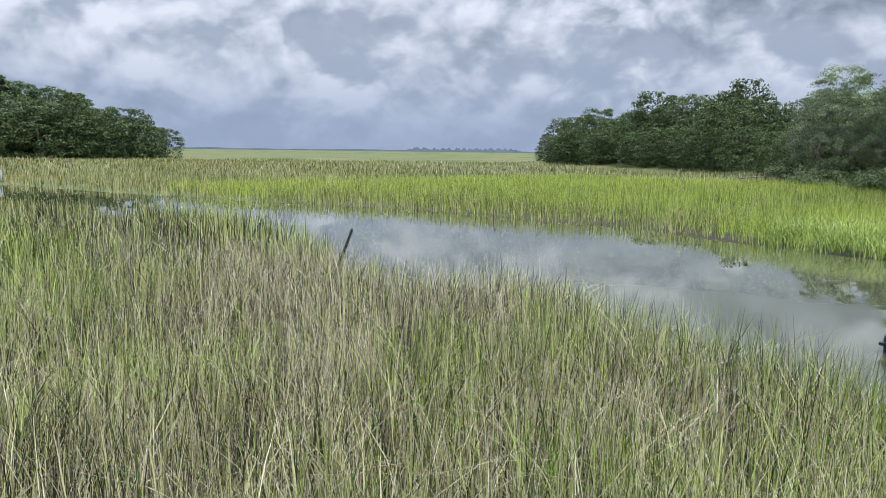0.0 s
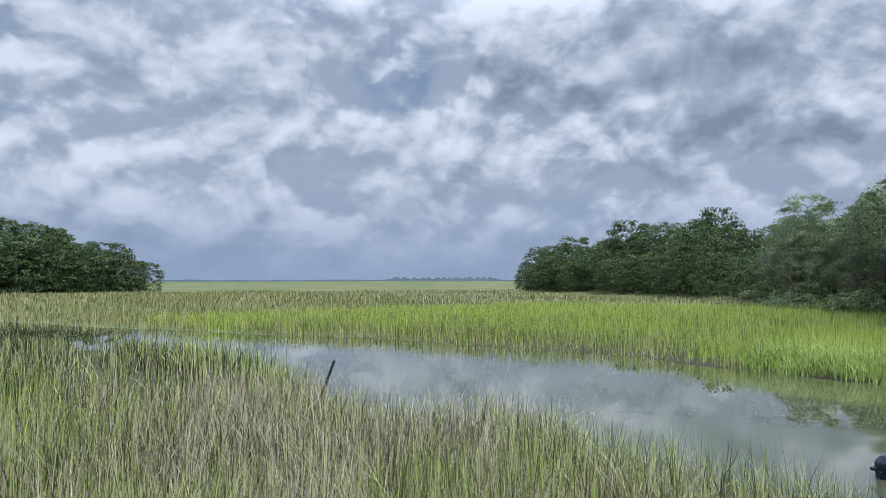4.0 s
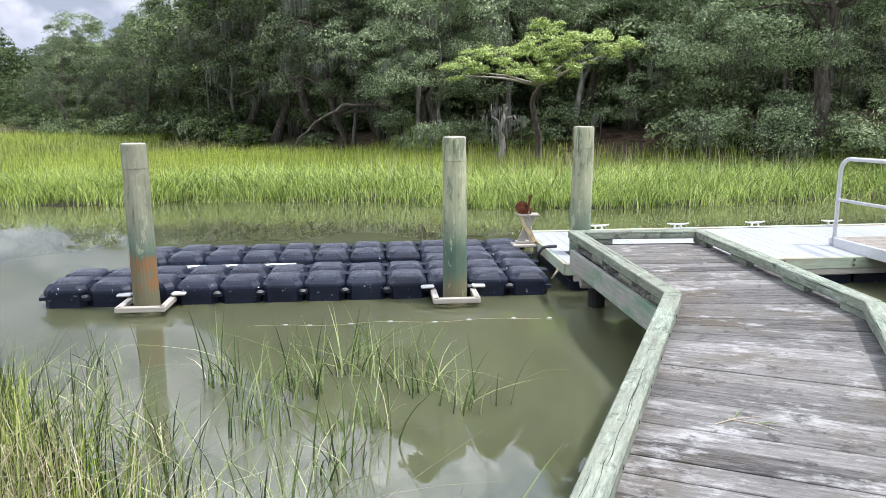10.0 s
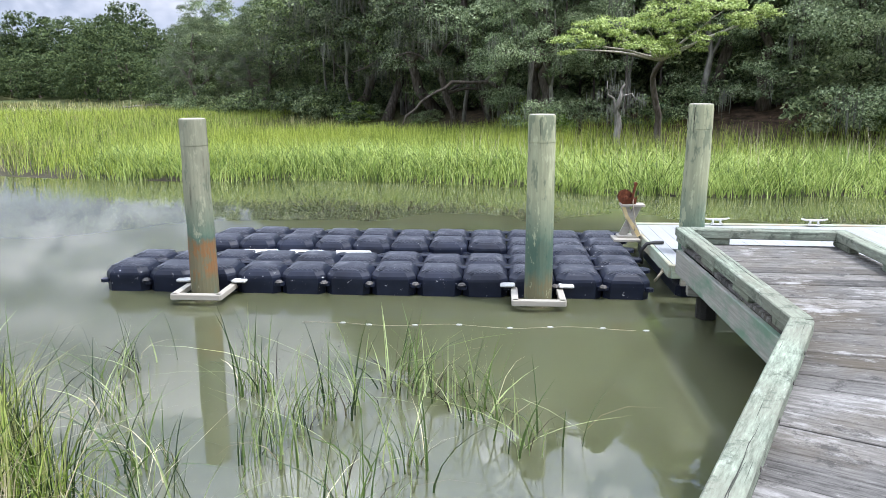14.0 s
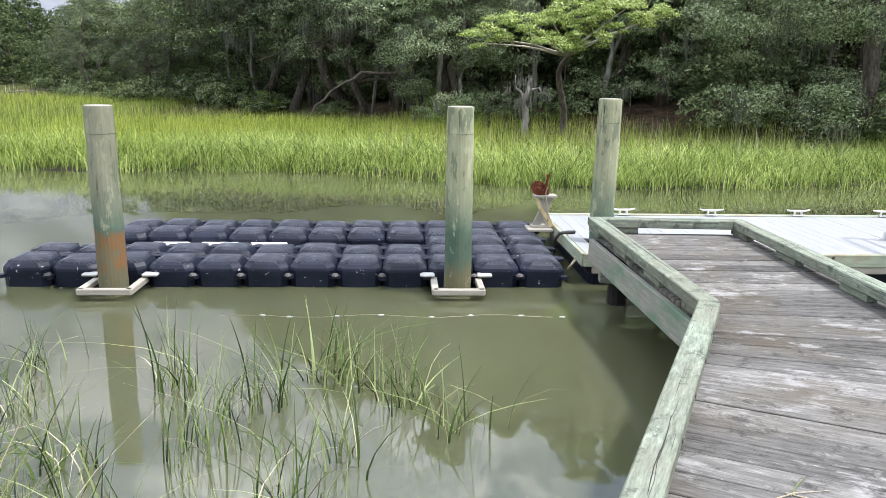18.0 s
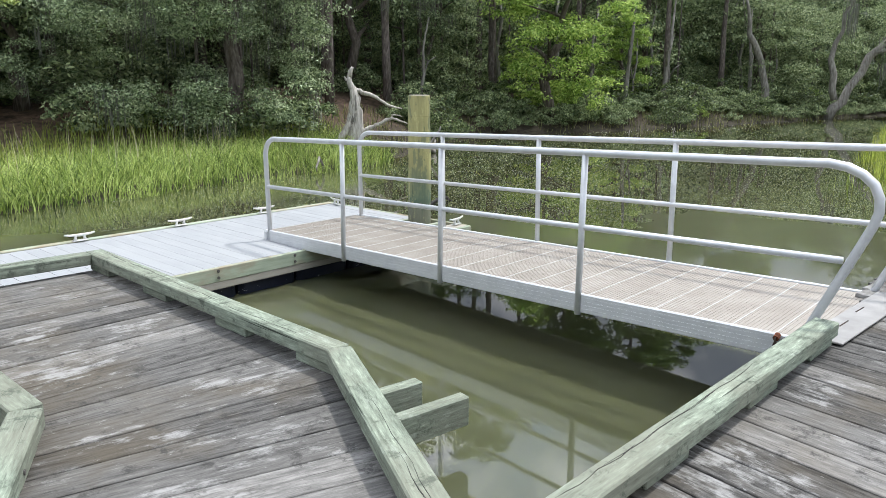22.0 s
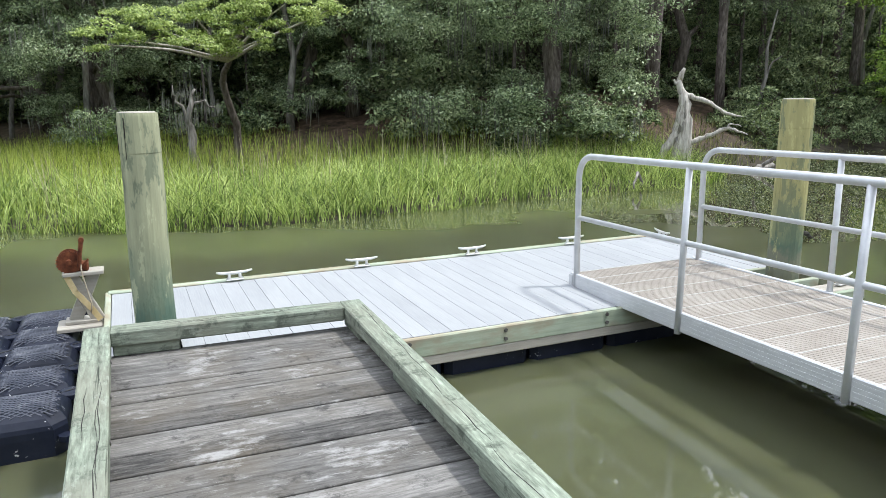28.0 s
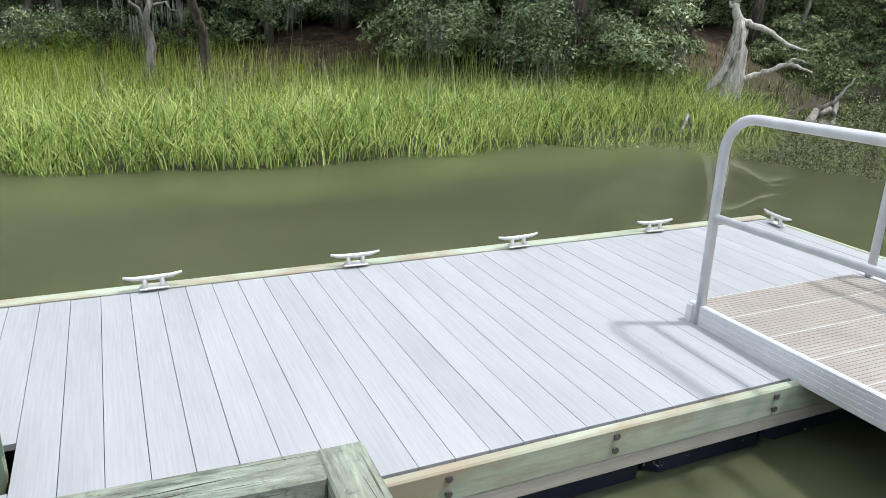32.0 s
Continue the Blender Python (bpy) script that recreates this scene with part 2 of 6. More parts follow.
DOCK_BOARD = wood("pale_grey_dock_board", [(0.3, (0.265, 0.275, 0.28)), (0.5, (0.32, 0.33, 0.335)), (0.7, (0.375, 0.38, 0.38))], (0.36, 0.35, 0.34), 0.74, grain=(1.5, 40, 40), rough=0.6, depth=0.0015)
FASCIA = wood("green_stained_fascia", [(0.3, (0.20, 0.24, 0.17)), (0.5, (0.34, 0.39, 0.29)), (0.7, (0.46, 0.50, 0.40))], grain=(1.0, 12, 12), stain=(0.31, 0.27, 0.19))
PALE_WOOD = wood("pale_bleached_wood", [(0.3, (0.29, 0.265, 0.22)), (0.7, (0.45, 0.425, 0.365))], rough=0.75)


def pile_material(name, top_tone, rust):
    m, nt, b = material(name, 0.85, 0, 0.25)
    rnd, sh = rand_shift(nt)
    g = noise_tex(nt, 2.0, 9, (7, 7, 0.9), 0.66, offset=sh)
    wood_c = ramp(nt, g, [(0.28, tuple(0.3 * c for c in top_tone)), (0.42, tuple(0.92 * c for c in top_tone)), (0.56, tuple(1.05 * c for c in top_tone)), (0.74, tuple(min(1, 1.4 * c) for c in top_tone))])
    co = nt.nodes.new("ShaderNodeTexCoord")
    sep = nt.nodes.new("ShaderNodeSeparateXYZ")
    nt.links.new(co.outputs["Object"], sep.inputs[0])
    wob = nt.nodes.new("ShaderNodeMath"); wob.operation = "MULTIPLY_ADD"
    nt.links.new(noise_tex(nt, 5.0, 4, (1, 1, 0.5), 0.6, offset=sh), wob.inputs[0])
    wob.inputs[1].default_value = 0.5
    nt.links.new(sep.outputs["Z"], wob.inputs[2])
    low = (0.13, 0.115, 0.06)
    band = ramp(nt, wob.outputs[0], [(0.0, (0.35, 0.3, 0.2)), (0.30, low), (0.46, low), (0.62, rust), (0.86, rust), (0.95, (0.07, 0.13, 0.10)), (1.0, (0.09, 0.15, 0.11))])
    hgt = nt.nodes.new("ShaderNodeMapRange")
    hgt.inputs[1].default_value, hgt.inputs[2].default_value, hgt.inputs[3].default_value, hgt.inputs[4].default_value = 0.95, 1.42, 1.0, 0.0
    nt.links.new(wob.outputs[0], hgt.inputs[0])
    amt = nt.nodes.new("ShaderNodeMath"); amt.operation = "MULTIPLY"; amt.inputs[1].default_value = 0.88
    nt.links.new(hgt.outputs[0], amt.inputs[0])
    col = mixed(nt, amt.outputs[0], wood_c, band)
    blotch = noise_tex(nt, 3.6, 8, (1.6, 1.6, 0.5), 0.72, offset=sh)
    col = mixed(nt, ramp(nt, blotch, [(0.53, (0, 0, 0)), (0.555, (0.6, 0.6, 0.6))]), col, (0.12, 0.155, 0.105))
    col = mixed(nt, ramp(nt, blotch, [(0.40, (0.55, 0.55, 0.55)), (0.425, (0, 0, 0))]), col, tuple(min(1, 1.5 * c) for c in top_tone))
    nt.links.new(col, b.inputs["Base Color"])
    bump(nt, b, g, 0.7, 0.008)
    return m


PILE_RUST = pile_material("pile_with_rusty_band", (0.265, 0.265, 0.185), (0.22, 0.10, 0.033))
PILE_GREEN = pile_material("pile_with_green_algae", (0.345, 0.355, 0.225), (0.05, 0.105, 0.08))
PILE_YELLOW = pile_material("pile_with_yellow_lichen", (0.34, 0.32, 0.145), (0.16, 0.17, 0.13))


def simple(name, stops, scale=4.0, rough=0.5, metal=0.0, spec=0.5, stretch=(1, 1, 1), bump_s=0.0, dist=0.002, detail=6):
    m, nt, b = material(name, rough, metal, spec)
    rnd, sh = rand_shift(nt)
    n = noise_tex(nt, scale, detail, stretch, 0.6, offset=sh)
    nt.links.new(ramp(nt, n, stops), b.inputs["Base Color"])
    if bump_s:
        bump(nt, b, n, bump_s, dist)
    return m


def plastic():
    m, nt, b = material("navy_black_float_plastic", 0.42, 0, 0.27)
    rnd, sh = rand_shift(nt)
    base = ramp(nt, noise_tex(nt, 3, 4, offset=sh), [(0.3, (0.005, 0.007, 0.015)), (0.7, (0.012, 0.016, 0.032))])
    sp = ramp(nt, noise_tex(nt, 17, 4, (1, 1, 1), 0.7, offset=sh), [(0.66, (0, 0, 0)), (0.695, (1, 1, 1))])
    col = mixed(nt, sp, base, (0.50, 0.50, 0.50))
    dust = ramp(nt, noise_tex(nt, 2.6, 7, offset=sh, rough=0.7), [(0.48, (0, 0, 0)), (0.78, (0.5, 0.5, 0.5))])
    col = mixed(nt, dust, col, (0.03, 0.036, 0.055))
    nt.links.new(col, b.inputs["Base Color"])
    bump(nt, b, noise_tex(nt, 60, 3, offset=sh), 0.25, 0.002)
    return m


FLOAT_BLACK = plastic()
# dust and wear, plus the sky's sheen on the tops, as a greyer colour
FLOAT_TREAD = simple("worn_dusty_skylit_tread", [(0.3, (0.018, 0.022, 0.036)), (0.55, (0.055, 0.06, 0.078)), (0.75, (0.16, 0.165, 0.18))], 9, 0.5)
FLOAT_WHITE = simple("chalky_white_plastic", [(0.3, (0.62, 0.62, 0.60)), (0.7, (0.8, 0.8, 0.78))], 6, 0.5)
ALUMINIUM = simple("dull_aluminium", [(0.3, (0.54, 0.55, 0.56)), (0.7, (0.66, 0.67, 0.68))], 9, 0.5, 0.35, 0.5, (1, 1, 1), 0.05, 0.001)
GANG_DECK = simple("worn_aluminium_decking", [(0.3, (0.265, 0.235, 0.20)), (0.5, (0.315, 0.285, 0.245)), (0.7, (0.37, 0.34, 0.30))], 3.0, 0.6, 0.15, 0.4, (1, 1, 1), 0.1, 0.001)
GANG_LINE = simple("bright_aluminium_rib", [(0.3, (0.42, 0.41, 0.385)), (0.7, (0.56, 0.55, 0.52))], 12, 0.45, 0.3)
PLATE = simple("pale_hinge_plate", [(0.3, (0.26, 0.25, 0.235)), (0.7, (0.36, 0.35, 0.335))], 7, 0.45, 0.2)
GALV = simple("galvanised_cleat", [(0.3, (0.50, 0.50, 0.48)), (0.7, (0.68, 0.68, 0.66))], 20, 0.5, 0.4)
RUST = simple("rusty_iron", [(0.3, (0.05, 0.018, 0.010)), (0.55, (0.16, 0.05, 0.022)), (0.75, (0.30, 0.12, 0.05))], 18, 0.9, 0.1, 0.3, (1, 1, 1), 0.6, 0.004)
DARK_IRON = simple("dark_rusted_iron", [(0.3, (0.02, 0.016, 0.014)), (0.7, (0.08, 0.05, 0.035))], 25, 0.8, 0.3)
ROPE = simple("faded_rope", [(0.3, (0.30, 0.25, 0.18)), (0.7, (0.55, 0.48, 0.36))], 60, 0.95, 0, 0.1, (1, 1, 1), 0.4, 0.003)
GREEN_STEM = simple("dull_green_stem", [(0.3, (0.10, 0.14, 0.05)), (0.7, (0.24, 0.28, 0.12))], 20, 0.7)
STRAP = simple("yellowed_strap", [(0.3, (0.50, 0.38, 0.17)), (0.7, (0.68, 0.55, 0.30))], 15, 0.8)
RUBBER = simple("black_rubber", [(0.3, (0.012, 0.012, 0.012)), (0.7, (0.035, 0.035, 0.035))], 10, 0.6)
BOLT = simple("dark_bolt_steel", [(0.3, (0.05, 0.045, 0.04)), (0.7, (0.16, 0.15, 0.14))], 30, 0.6, 0.4)
DEAD_WOOD = simple("silver_dead_wood", [(0.3, (0.24, 0.215, 0.18)), (0.5, (0.44, 0.41, 0.36)), (0.7, (0.64, 0.61, 0.55))], 3.5, 0.9, 0, 0.2, (6, 6, 0.8), 0.7, 0.02)
BARK = simple("grey_brown_bark", [(0.3, (0.045, 0.037, 0.030)), (0.5, (0.11, 0.092, 0.076)), (0.72, (0.21, 0.185, 0.16))], 2.5, 0.95, 0, 0.15, (5, 5, 1), 0.8, 0.03)
GREY_BARK = simple("pale_grey_bark", [(0.3, (0.11, 0.10, 0.085)), (0.5, (0.22, 0.205, 0.18)), (0.72, (0.36, 0.345, 0.31))], 2.5, 0.95, 0, 0.15, (5, 5, 1), 0.8, 0.03)
PINE_BARK = simple("pine_bark", [(0.3, (0.05, 0.041, 0.035)), (0.5, (0.125, 0.105, 0.092)), (0.72, (0.25, 0.22, 0.195))], 4, 0.95, 0, 0.15, (4, 4, 1), 0.8, 0.03)
MOSS = simple("hanging_grey_moss", [(0.3, (0.11, 0.115, 0.09)), (0.7, (0.26, 0.265, 0.22))], 3, 1.0, 0, 0.1)
CHAIN = DARK_IRON


def leaf_material(name, dark, mid, light, trans=0.32, gloss=0.5, rough=0.42, stops=(0.20, 0.48, 0.76)):
    m, nt, b = material(name, rough, 0, gloss)
    g = nt.nodes.new("ShaderNodeNewGeometry")
    big = noise_tex(nt, 0.55, 3, coord="Object")
    tone = mixed(nt, 0.32, g.outputs["Random Per Island"], big)
    col = ramp(nt, tone, [(stops[0], dark), (stops[1], mid), (stops[2], light)])
    nt.links.new(col, b.inputs["Base Color"])
    tr = nt.nodes.new("ShaderNodeBsdfTranslucent")
    nt.links.new(col, tr.inputs[0])
    mx = nt.nodes.new("ShaderNodeMixShader")
    mx.inputs[0].default_value = trans
    out = nt.nodes["Material Output"]
    nt.links.new(b.outputs[0], mx.inputs[1]); nt.links.new(tr.outputs[0], mx.inputs[2])
    nt.links.new(mx.outputs[0], out.inputs[0])
    return m


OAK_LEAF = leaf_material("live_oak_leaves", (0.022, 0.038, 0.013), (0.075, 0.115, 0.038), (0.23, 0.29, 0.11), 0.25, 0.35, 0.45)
# silvery oak green, lightened further to stand for sunlight on the eastern trees
LIT_OAK = leaf_material("silvery_lit_oak_leaves", (0.065, 0.10, 0.045), (0.21, 0.285, 0.135), (0.47, 0.55, 0.32), 0.40, 0.5, 0.4)
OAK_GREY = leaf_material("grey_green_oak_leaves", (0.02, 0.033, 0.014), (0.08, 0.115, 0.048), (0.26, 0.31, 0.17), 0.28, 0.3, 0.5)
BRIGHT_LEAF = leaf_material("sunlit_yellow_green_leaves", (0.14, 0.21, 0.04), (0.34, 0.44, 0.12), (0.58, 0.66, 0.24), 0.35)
YOUNG_LEAF = leaf_material("fresh_green_leaves", (0.12, 0.21, 0.035), (0.32, 0.47, 0.10), (0.58, 0.70, 0.20), 0.48, 0.25, 0.5)
PINE_LEAF = leaf_material("pine_needles", (0.04, 0.078, 0.02), (0.12, 0.20, 0.045), (0.28, 0.37, 0.10), 0.32, 0.25, 0.55)
BUSH_LEAF = leaf_material("understory_leaves", (0.06, 0.094, 0.045), (0.195, 0.255, 0.12), (0.43, 0.50, 0.26), 0.36, 0.25, 0.55)
FAR_LEAF = leaf_material("distant_tree_leaves", (0.025, 0.042, 0.018), (0.068, 0.10, 0.040), (0.14, 0.18, 0.07), 0.15, 0.12, 0.7)
# near-black blades in these two ramps stand in for shade between the stems
NEAR_GRASS = leaf_material("mixed_marsh_grass", (0.014, 0.028, 0.006), (0.16, 0.20, 0.038), (0.66, 0.65, 0.28), 0.15, 0.35, 0.5, (0.34, 0.55, 0.84))
DRY_GRASS = leaf_material("dry_brown_marsh_grass", (0.020, 0.016, 0.010), (0.165, 0.138, 0.078), (0.78, 0.71, 0.46), 0.1, 0.2, 0.7, (0.34, 0.56, 0.84))
GREEN_GRASS = leaf_material("green_cordgrass", (0.045, 0.09, 0.015), (0.24, 0.335, 0.05), (0.54, 0.63, 0.17), 0.35, 0.3, 0.6)
TUFT_GRASS = leaf_material("dark_green_creek_grass", (0.02, 0.045, 0.012), (0.13, 0.20, 0.045), (0.46, 0.52, 0.24), 0.2, 0.35, 0.5)
UNDERGROWTH = leaf_material("olive_undergrowth", (0.045, 0.055, 0.022), (0.16, 0.18, 0.065), (0.36, 0.35, 0.16), 0.3, 0.2, 0.6)
STRAW = leaf_material("pale_straw", (0.20, 0.165, 0.095), (0.39, 0.34, 0.205), (0.66, 0.60, 0.42), 0.2, 0.3, 0.6)
EDGE_GRASS = leaf_material("cool_green_bank_grass", (0.035, 0.07, 0.012), (0.25, 0.36, 0.065), (0.62, 0.72, 0.24), 0.3, 0.35, 0.5)
BRIGHT_GRASS = leaf_material("bright_yellow_green_cordgrass", (0.11, 0.16, 0.02), (0.36, 0.44, 0.062), (0.62, 0.68, 0.15), 0.4, 0.3, 0.6)
FAR_GRASS = leaf_material("far_marsh_grass", (0.06, 0.08, 0.022), (0.20, 0.22, 0.065), (0.46, 0.42, 0.20), 0.25, 0.2, 0.7)


def ground_material():
    m, nt, b = material("marsh_ground", 0.9, 0, 0.2)
    g = nt.nodes.new("ShaderNodeNewGeometry")
    big = noise_tex(nt, 0.035, 6, (1, 1.8, 1), 0.6)
    fine = noise_tex(nt, 1.5, 6)
    grass = ramp(nt, mixed(nt, 0.35, big, fine), [(0.32, (0.055, 0.075, 0.025)), (0.46, (0.10, 0.12, 0.042)), (0.56, (0.15, 0.155, 0.062)), (0.66, (0.18, 0.16, 0.09)), (0.75, (0.13, 0.115, 0.07))])
    mud = ramp(nt, noise_tex(nt, 5, 6), [(0.3, (0.022, 0.018, 0.012)), (0.7, (0.075, 0.065, 0.045))])
    litter = ramp(nt, noise_tex(nt, 3, 8, rough=0.7), [(0.35, (0.025, 0.02, 0.013)), (0.5, (0.085, 0.056, 0.038)), (0.68, (0.17, 0.115, 0.08))])
    at = nt.nodes.new("ShaderNodeAttribute"); at.attribute_name = "cover"
    sep = nt.nodes.new("ShaderNodeSeparateColor")
    nt.links.new(at.outputs["Color"], sep.inputs[0])
    col = mixed(nt, sep.outputs[0], mud, grass)
    col = mixed(nt, sep.outputs[1], col, litter)
    nt.links.new(col, b.inputs["Base Color"])
    bump(nt, b, fine, 0.5, 0.05)
    return m


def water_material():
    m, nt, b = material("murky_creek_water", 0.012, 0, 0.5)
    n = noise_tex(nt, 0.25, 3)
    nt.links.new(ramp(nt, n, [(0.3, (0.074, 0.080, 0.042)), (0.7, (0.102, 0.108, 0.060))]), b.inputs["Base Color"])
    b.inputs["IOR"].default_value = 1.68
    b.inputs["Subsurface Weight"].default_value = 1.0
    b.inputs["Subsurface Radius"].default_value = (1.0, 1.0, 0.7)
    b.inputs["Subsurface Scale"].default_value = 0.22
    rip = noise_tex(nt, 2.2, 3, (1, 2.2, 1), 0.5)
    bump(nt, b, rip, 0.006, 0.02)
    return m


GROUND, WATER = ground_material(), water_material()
# blue distance haze is put into the shore's own colour
FAR_SHORE = simple("haze_tinted_shore", [(0.3, (0.13, 0.17, 0.22)), (0.7, (0.19, 0.23, 0.28))], 0.02, 1.0, 0, 0.0)
HULL_WHITE = simple("white_boat_hull", [(0.3, (0.66, 0.66, 0.66)), (0.7, (0.8, 0.8, 0.8))], 2, 0.35)
HULL_GREY = simple("grey_boat_hull", [(0.3, (0.36, 0.40, 0.42)), (0.7, (0.52, 0.55, 0.57))], 2, 0.4)
BLUE_COVER = simple("bright_blue_boat_cover", [(0.3, (0.02, 0.30, 0.48)), (0.7, (0.06, 0.46, 0.64))], 3, 0.6)
ENGINE = simple("black_engine_cowl", [(0.3, (0.02, 0.02, 0.022)), (0.7, (0.05, 0.05, 0.055))], 5, 0.3)


# ---- mesh helpers ----
def link_mesh(name, me, parent=None, mat=None):
    if mat:
        me.materials.append(mat)
    ob = new(name, me)
    if parent:
        ob.parent = parent
    return ob


def part(name, bm, mat, parent=None, label="", smooth=False):
    me = bpy.data.meshes.new(name)
    bm.normal_update()
    bm.to_mesh(me)
    bm.free()
    if smooth:
        for p in me.polygons:
            p.use_smooth = True
    ob = link_mesh(name, me, parent, mat)
    return tagged(ob, label) if label else ob


def thing(name, label, category, group="", kind="", at=(0, 0, 0), rz=0):
    ob = new(name)
    ob.empty_display_size = 0.1
    ob.matrix_basis = pose(*at, 0, 0, rz)
    return tagged(ob, label, category, group, kind)


def add_box(bm, size, m=None, bevel=0.0):
    """A box of that size about the origin, laid at the pose m."""
    r = bmesh.ops.create_cube(bm, size=1.0)
    vs = r["verts"]
    for v in vs:
        v.co = Vector((v.co.x * size[0], v.co.y * size[1], v.co.z * size[2]))
    if bevel:
        es = list({e for v in vs for e in v.link_edges})
        out = bmesh.ops.bevel(bm, geom=es, offset=bevel, segments=1, affect="EDGES", profile=0.6)
        vs = list({v for f in out["faces"] for v in f.verts} | {v for v in vs if v.is_valid})
    if m is not None:
        for v in vs:
            v.co = m @ v.co
    return bm


def box(size, m=None, bevel=0.0):
    return add_box(bmesh.new(), size, m, bevel)


def add_tube(bm, pts, radii, sides=8, cap=True):
    """A round bar through points, with a radius at each."""
    pts = [Vector(p) for p in pts]
    if isinstance(radii, (int, float)):
        radii = [radii] * len(pts)
    rings = []
    side = None
    for i, p in enumerate(pts):
        d = (pts[min(i + 1, len(pts) - 1)] - pts[max(i - 1, 0)]).normalized()
        if side is None:
            side = d.orthogonal().normalized()
        side = (side - d * side.dot(d)).normalized()
        other = d.cross(side)
        rings.append([bm.verts.new(p + radii[i] * (math.cos(a) * side + math.sin(a) * other)) for a in (2 * math.pi * k / sides for k in range(sides))])
    for a, b in zip(rings, rings[1:]):
        for k in range(sides):
            bm.faces.new((a[k], a[(k + 1) % sides], b[(k + 1) % sides], b[k]))
    if cap:
        bm.faces.new(rings[0][::-1])
        bm.faces.new(rings[-1])
    return bm


def tube(pts, radii, sides=8):
    return add_tube(bmesh.new(), pts, radii, sides)


def np_mesh(name, V, T, mat, parent=None, smooth=False):
    """One mesh from arrays of places and triangles."""
    me = bpy.data.meshes.new(name)
    V, T = np.asarray(V, np.float32), np.asarray(T, np.int32)
    me.vertices.add(len(V)); me.vertices.foreach_set("co", V.ravel())
    me.loops.add(T.size); me.loops.foreach_set("vertex_index", T.ravel())
    me.polygons.add(len(T)); me.polygons.foreach_set("loop_start", np.arange(0, T.size, 3, dtype=np.int32))
    if smooth:
        me.polygons.foreach_set("use_smooth", np.ones(len(T), bool))
    me.update(calc_edges=True)
    me.validate()
    return link_mesh(name, me, parent, mat)


def between(a, b, z=0.0):
    """The pose at the middle of a and b (plan) whose x runs from a to b, and the length."""
    a, b = Vector((a[0], a[1], z)), Vector((b[0], b[1], z))
    d = b - a
    return pose(*((a + b) / 2), 0, 0, math.degrees(math.atan2(d.y, d.x))), d.length


# ---- ground and creek ----
FAR_BANK = [(-90, -9), (-62, -2), (-50, 2), (-42, 4), (-34, 6.6), (-27.3, 9.5), (-19.3, 10.0), (-17, 10.6), (-12.6, 9.6), (-8.6, 9.4), (-5.9, 9.7),
            (-2.3, 8.9), (0, 7.7), (1.4, 7.4), (3.9, 7.3), (5.9, 7.6), (7.7, 7.9), (10.1, 7.9), (12.4, 7.9), (14.5, 9.2), (16, 10.2), (18.5, 11.2), (22.5, 13.2), (26.8, 11.6), (30.8, 10.3),
            (38, 8.9), (46.7, 6.9), (54.4, 5.5), (61.6, 3.4), (66, 0.5), (75, -3)]
NEAR_BANK = [(75, -8), (60, -3.5), (48, 0.2), (41, 1.1), (30, 0.2), (23.2, -1.3), (18.5, -3.0), (16.5, -4.6), (15, -6.4), (12, -7.6), (7, -8.4), (2, -8.6), (-1.2, -7.6), (-2.3, -6.2), (-3.0, -5.2), (-3.9, -4.35), (-4.9, -3.6),
             (-5.8, -3.1), (-7.1, -3.2), (-8.4, -2.2), (-9.2, -1.4), (-10.8, -1.5), (-12.3, -2.6), (-13.9, -2.3), (-15.6, -1.6), (-18, -0.6), (-24.6, 0.6), (-30, -1),
             (-45, -5), (-62, -11), (-90, -20)]
CREEK = np.array(FAR_BANK + NEAR_BANK, float)
FOREST_EDGE = [(-340, 330), (-101, 104), (-60, 84), (-33, 60), (-27, 49), (-17, 38), (-7, 31), (-1, 20), (4, 16.5), (9, 14), (12.5, 11.2), (16.5, 12.2), (21, 14.8), (26, 13.6), (30, 12.0), (39, 10.4), (50, 8.2), (62, 5.6), (75, 1), (90, -4), (300, -4)]


def inside_creek(P):
    x, y = P[:, 0], P[:, 1]
    r = np.zeros(len(P), bool)
    a, b = CREEK, np.roll(CREEK, -1, 0)
    for (x0, y0), (x1, y1) in zip(a, b):
        c = (y0 > y) != (y1 > y)
        with np.errstate(divide="ignore", invalid="ignore"):
            r ^= c & (x < (x1 - x0) * (y - y0) / (y1 - y0) + x0)
    return r


def creek_distance(P):
    """Metres from the creek's edge: positive on land, negative in the water."""
    d = np.full(len(P), 1e9)
    for p, q in zip(CREEK, np.roll(CREEK, -1, 0)):
        e = q - p
        t = np.clip(((P - p) @ e) / (e @ e), 0, 1)
        d = np.minimum(d, np.hypot(*(P - p - t[:, None] * e).T))
    return np.where(inside_creek(P), -d, d)


FX, FY = np.array(FOREST_EDGE).T


def forest_depth(P):
    """Metres behind the wood's edge (north of it)."""
    return P[:, 1] - np.interp(P[:, 0], FX, FY)


def wave(P, s, seed):
    r = np.random.RandomState(seed)
    v = np.zeros(len(P))
    for k in range(6):
        a = r.rand() * 6.28
        f = (0.6 + 0.5 * k) / s
        v += np.sin((P[:, 0] * np.cos(a) + P[:, 1] * np.sin(a)) * f + r.rand() * 6.28) / (1 + 0.5 * k)
    return v / 2.2


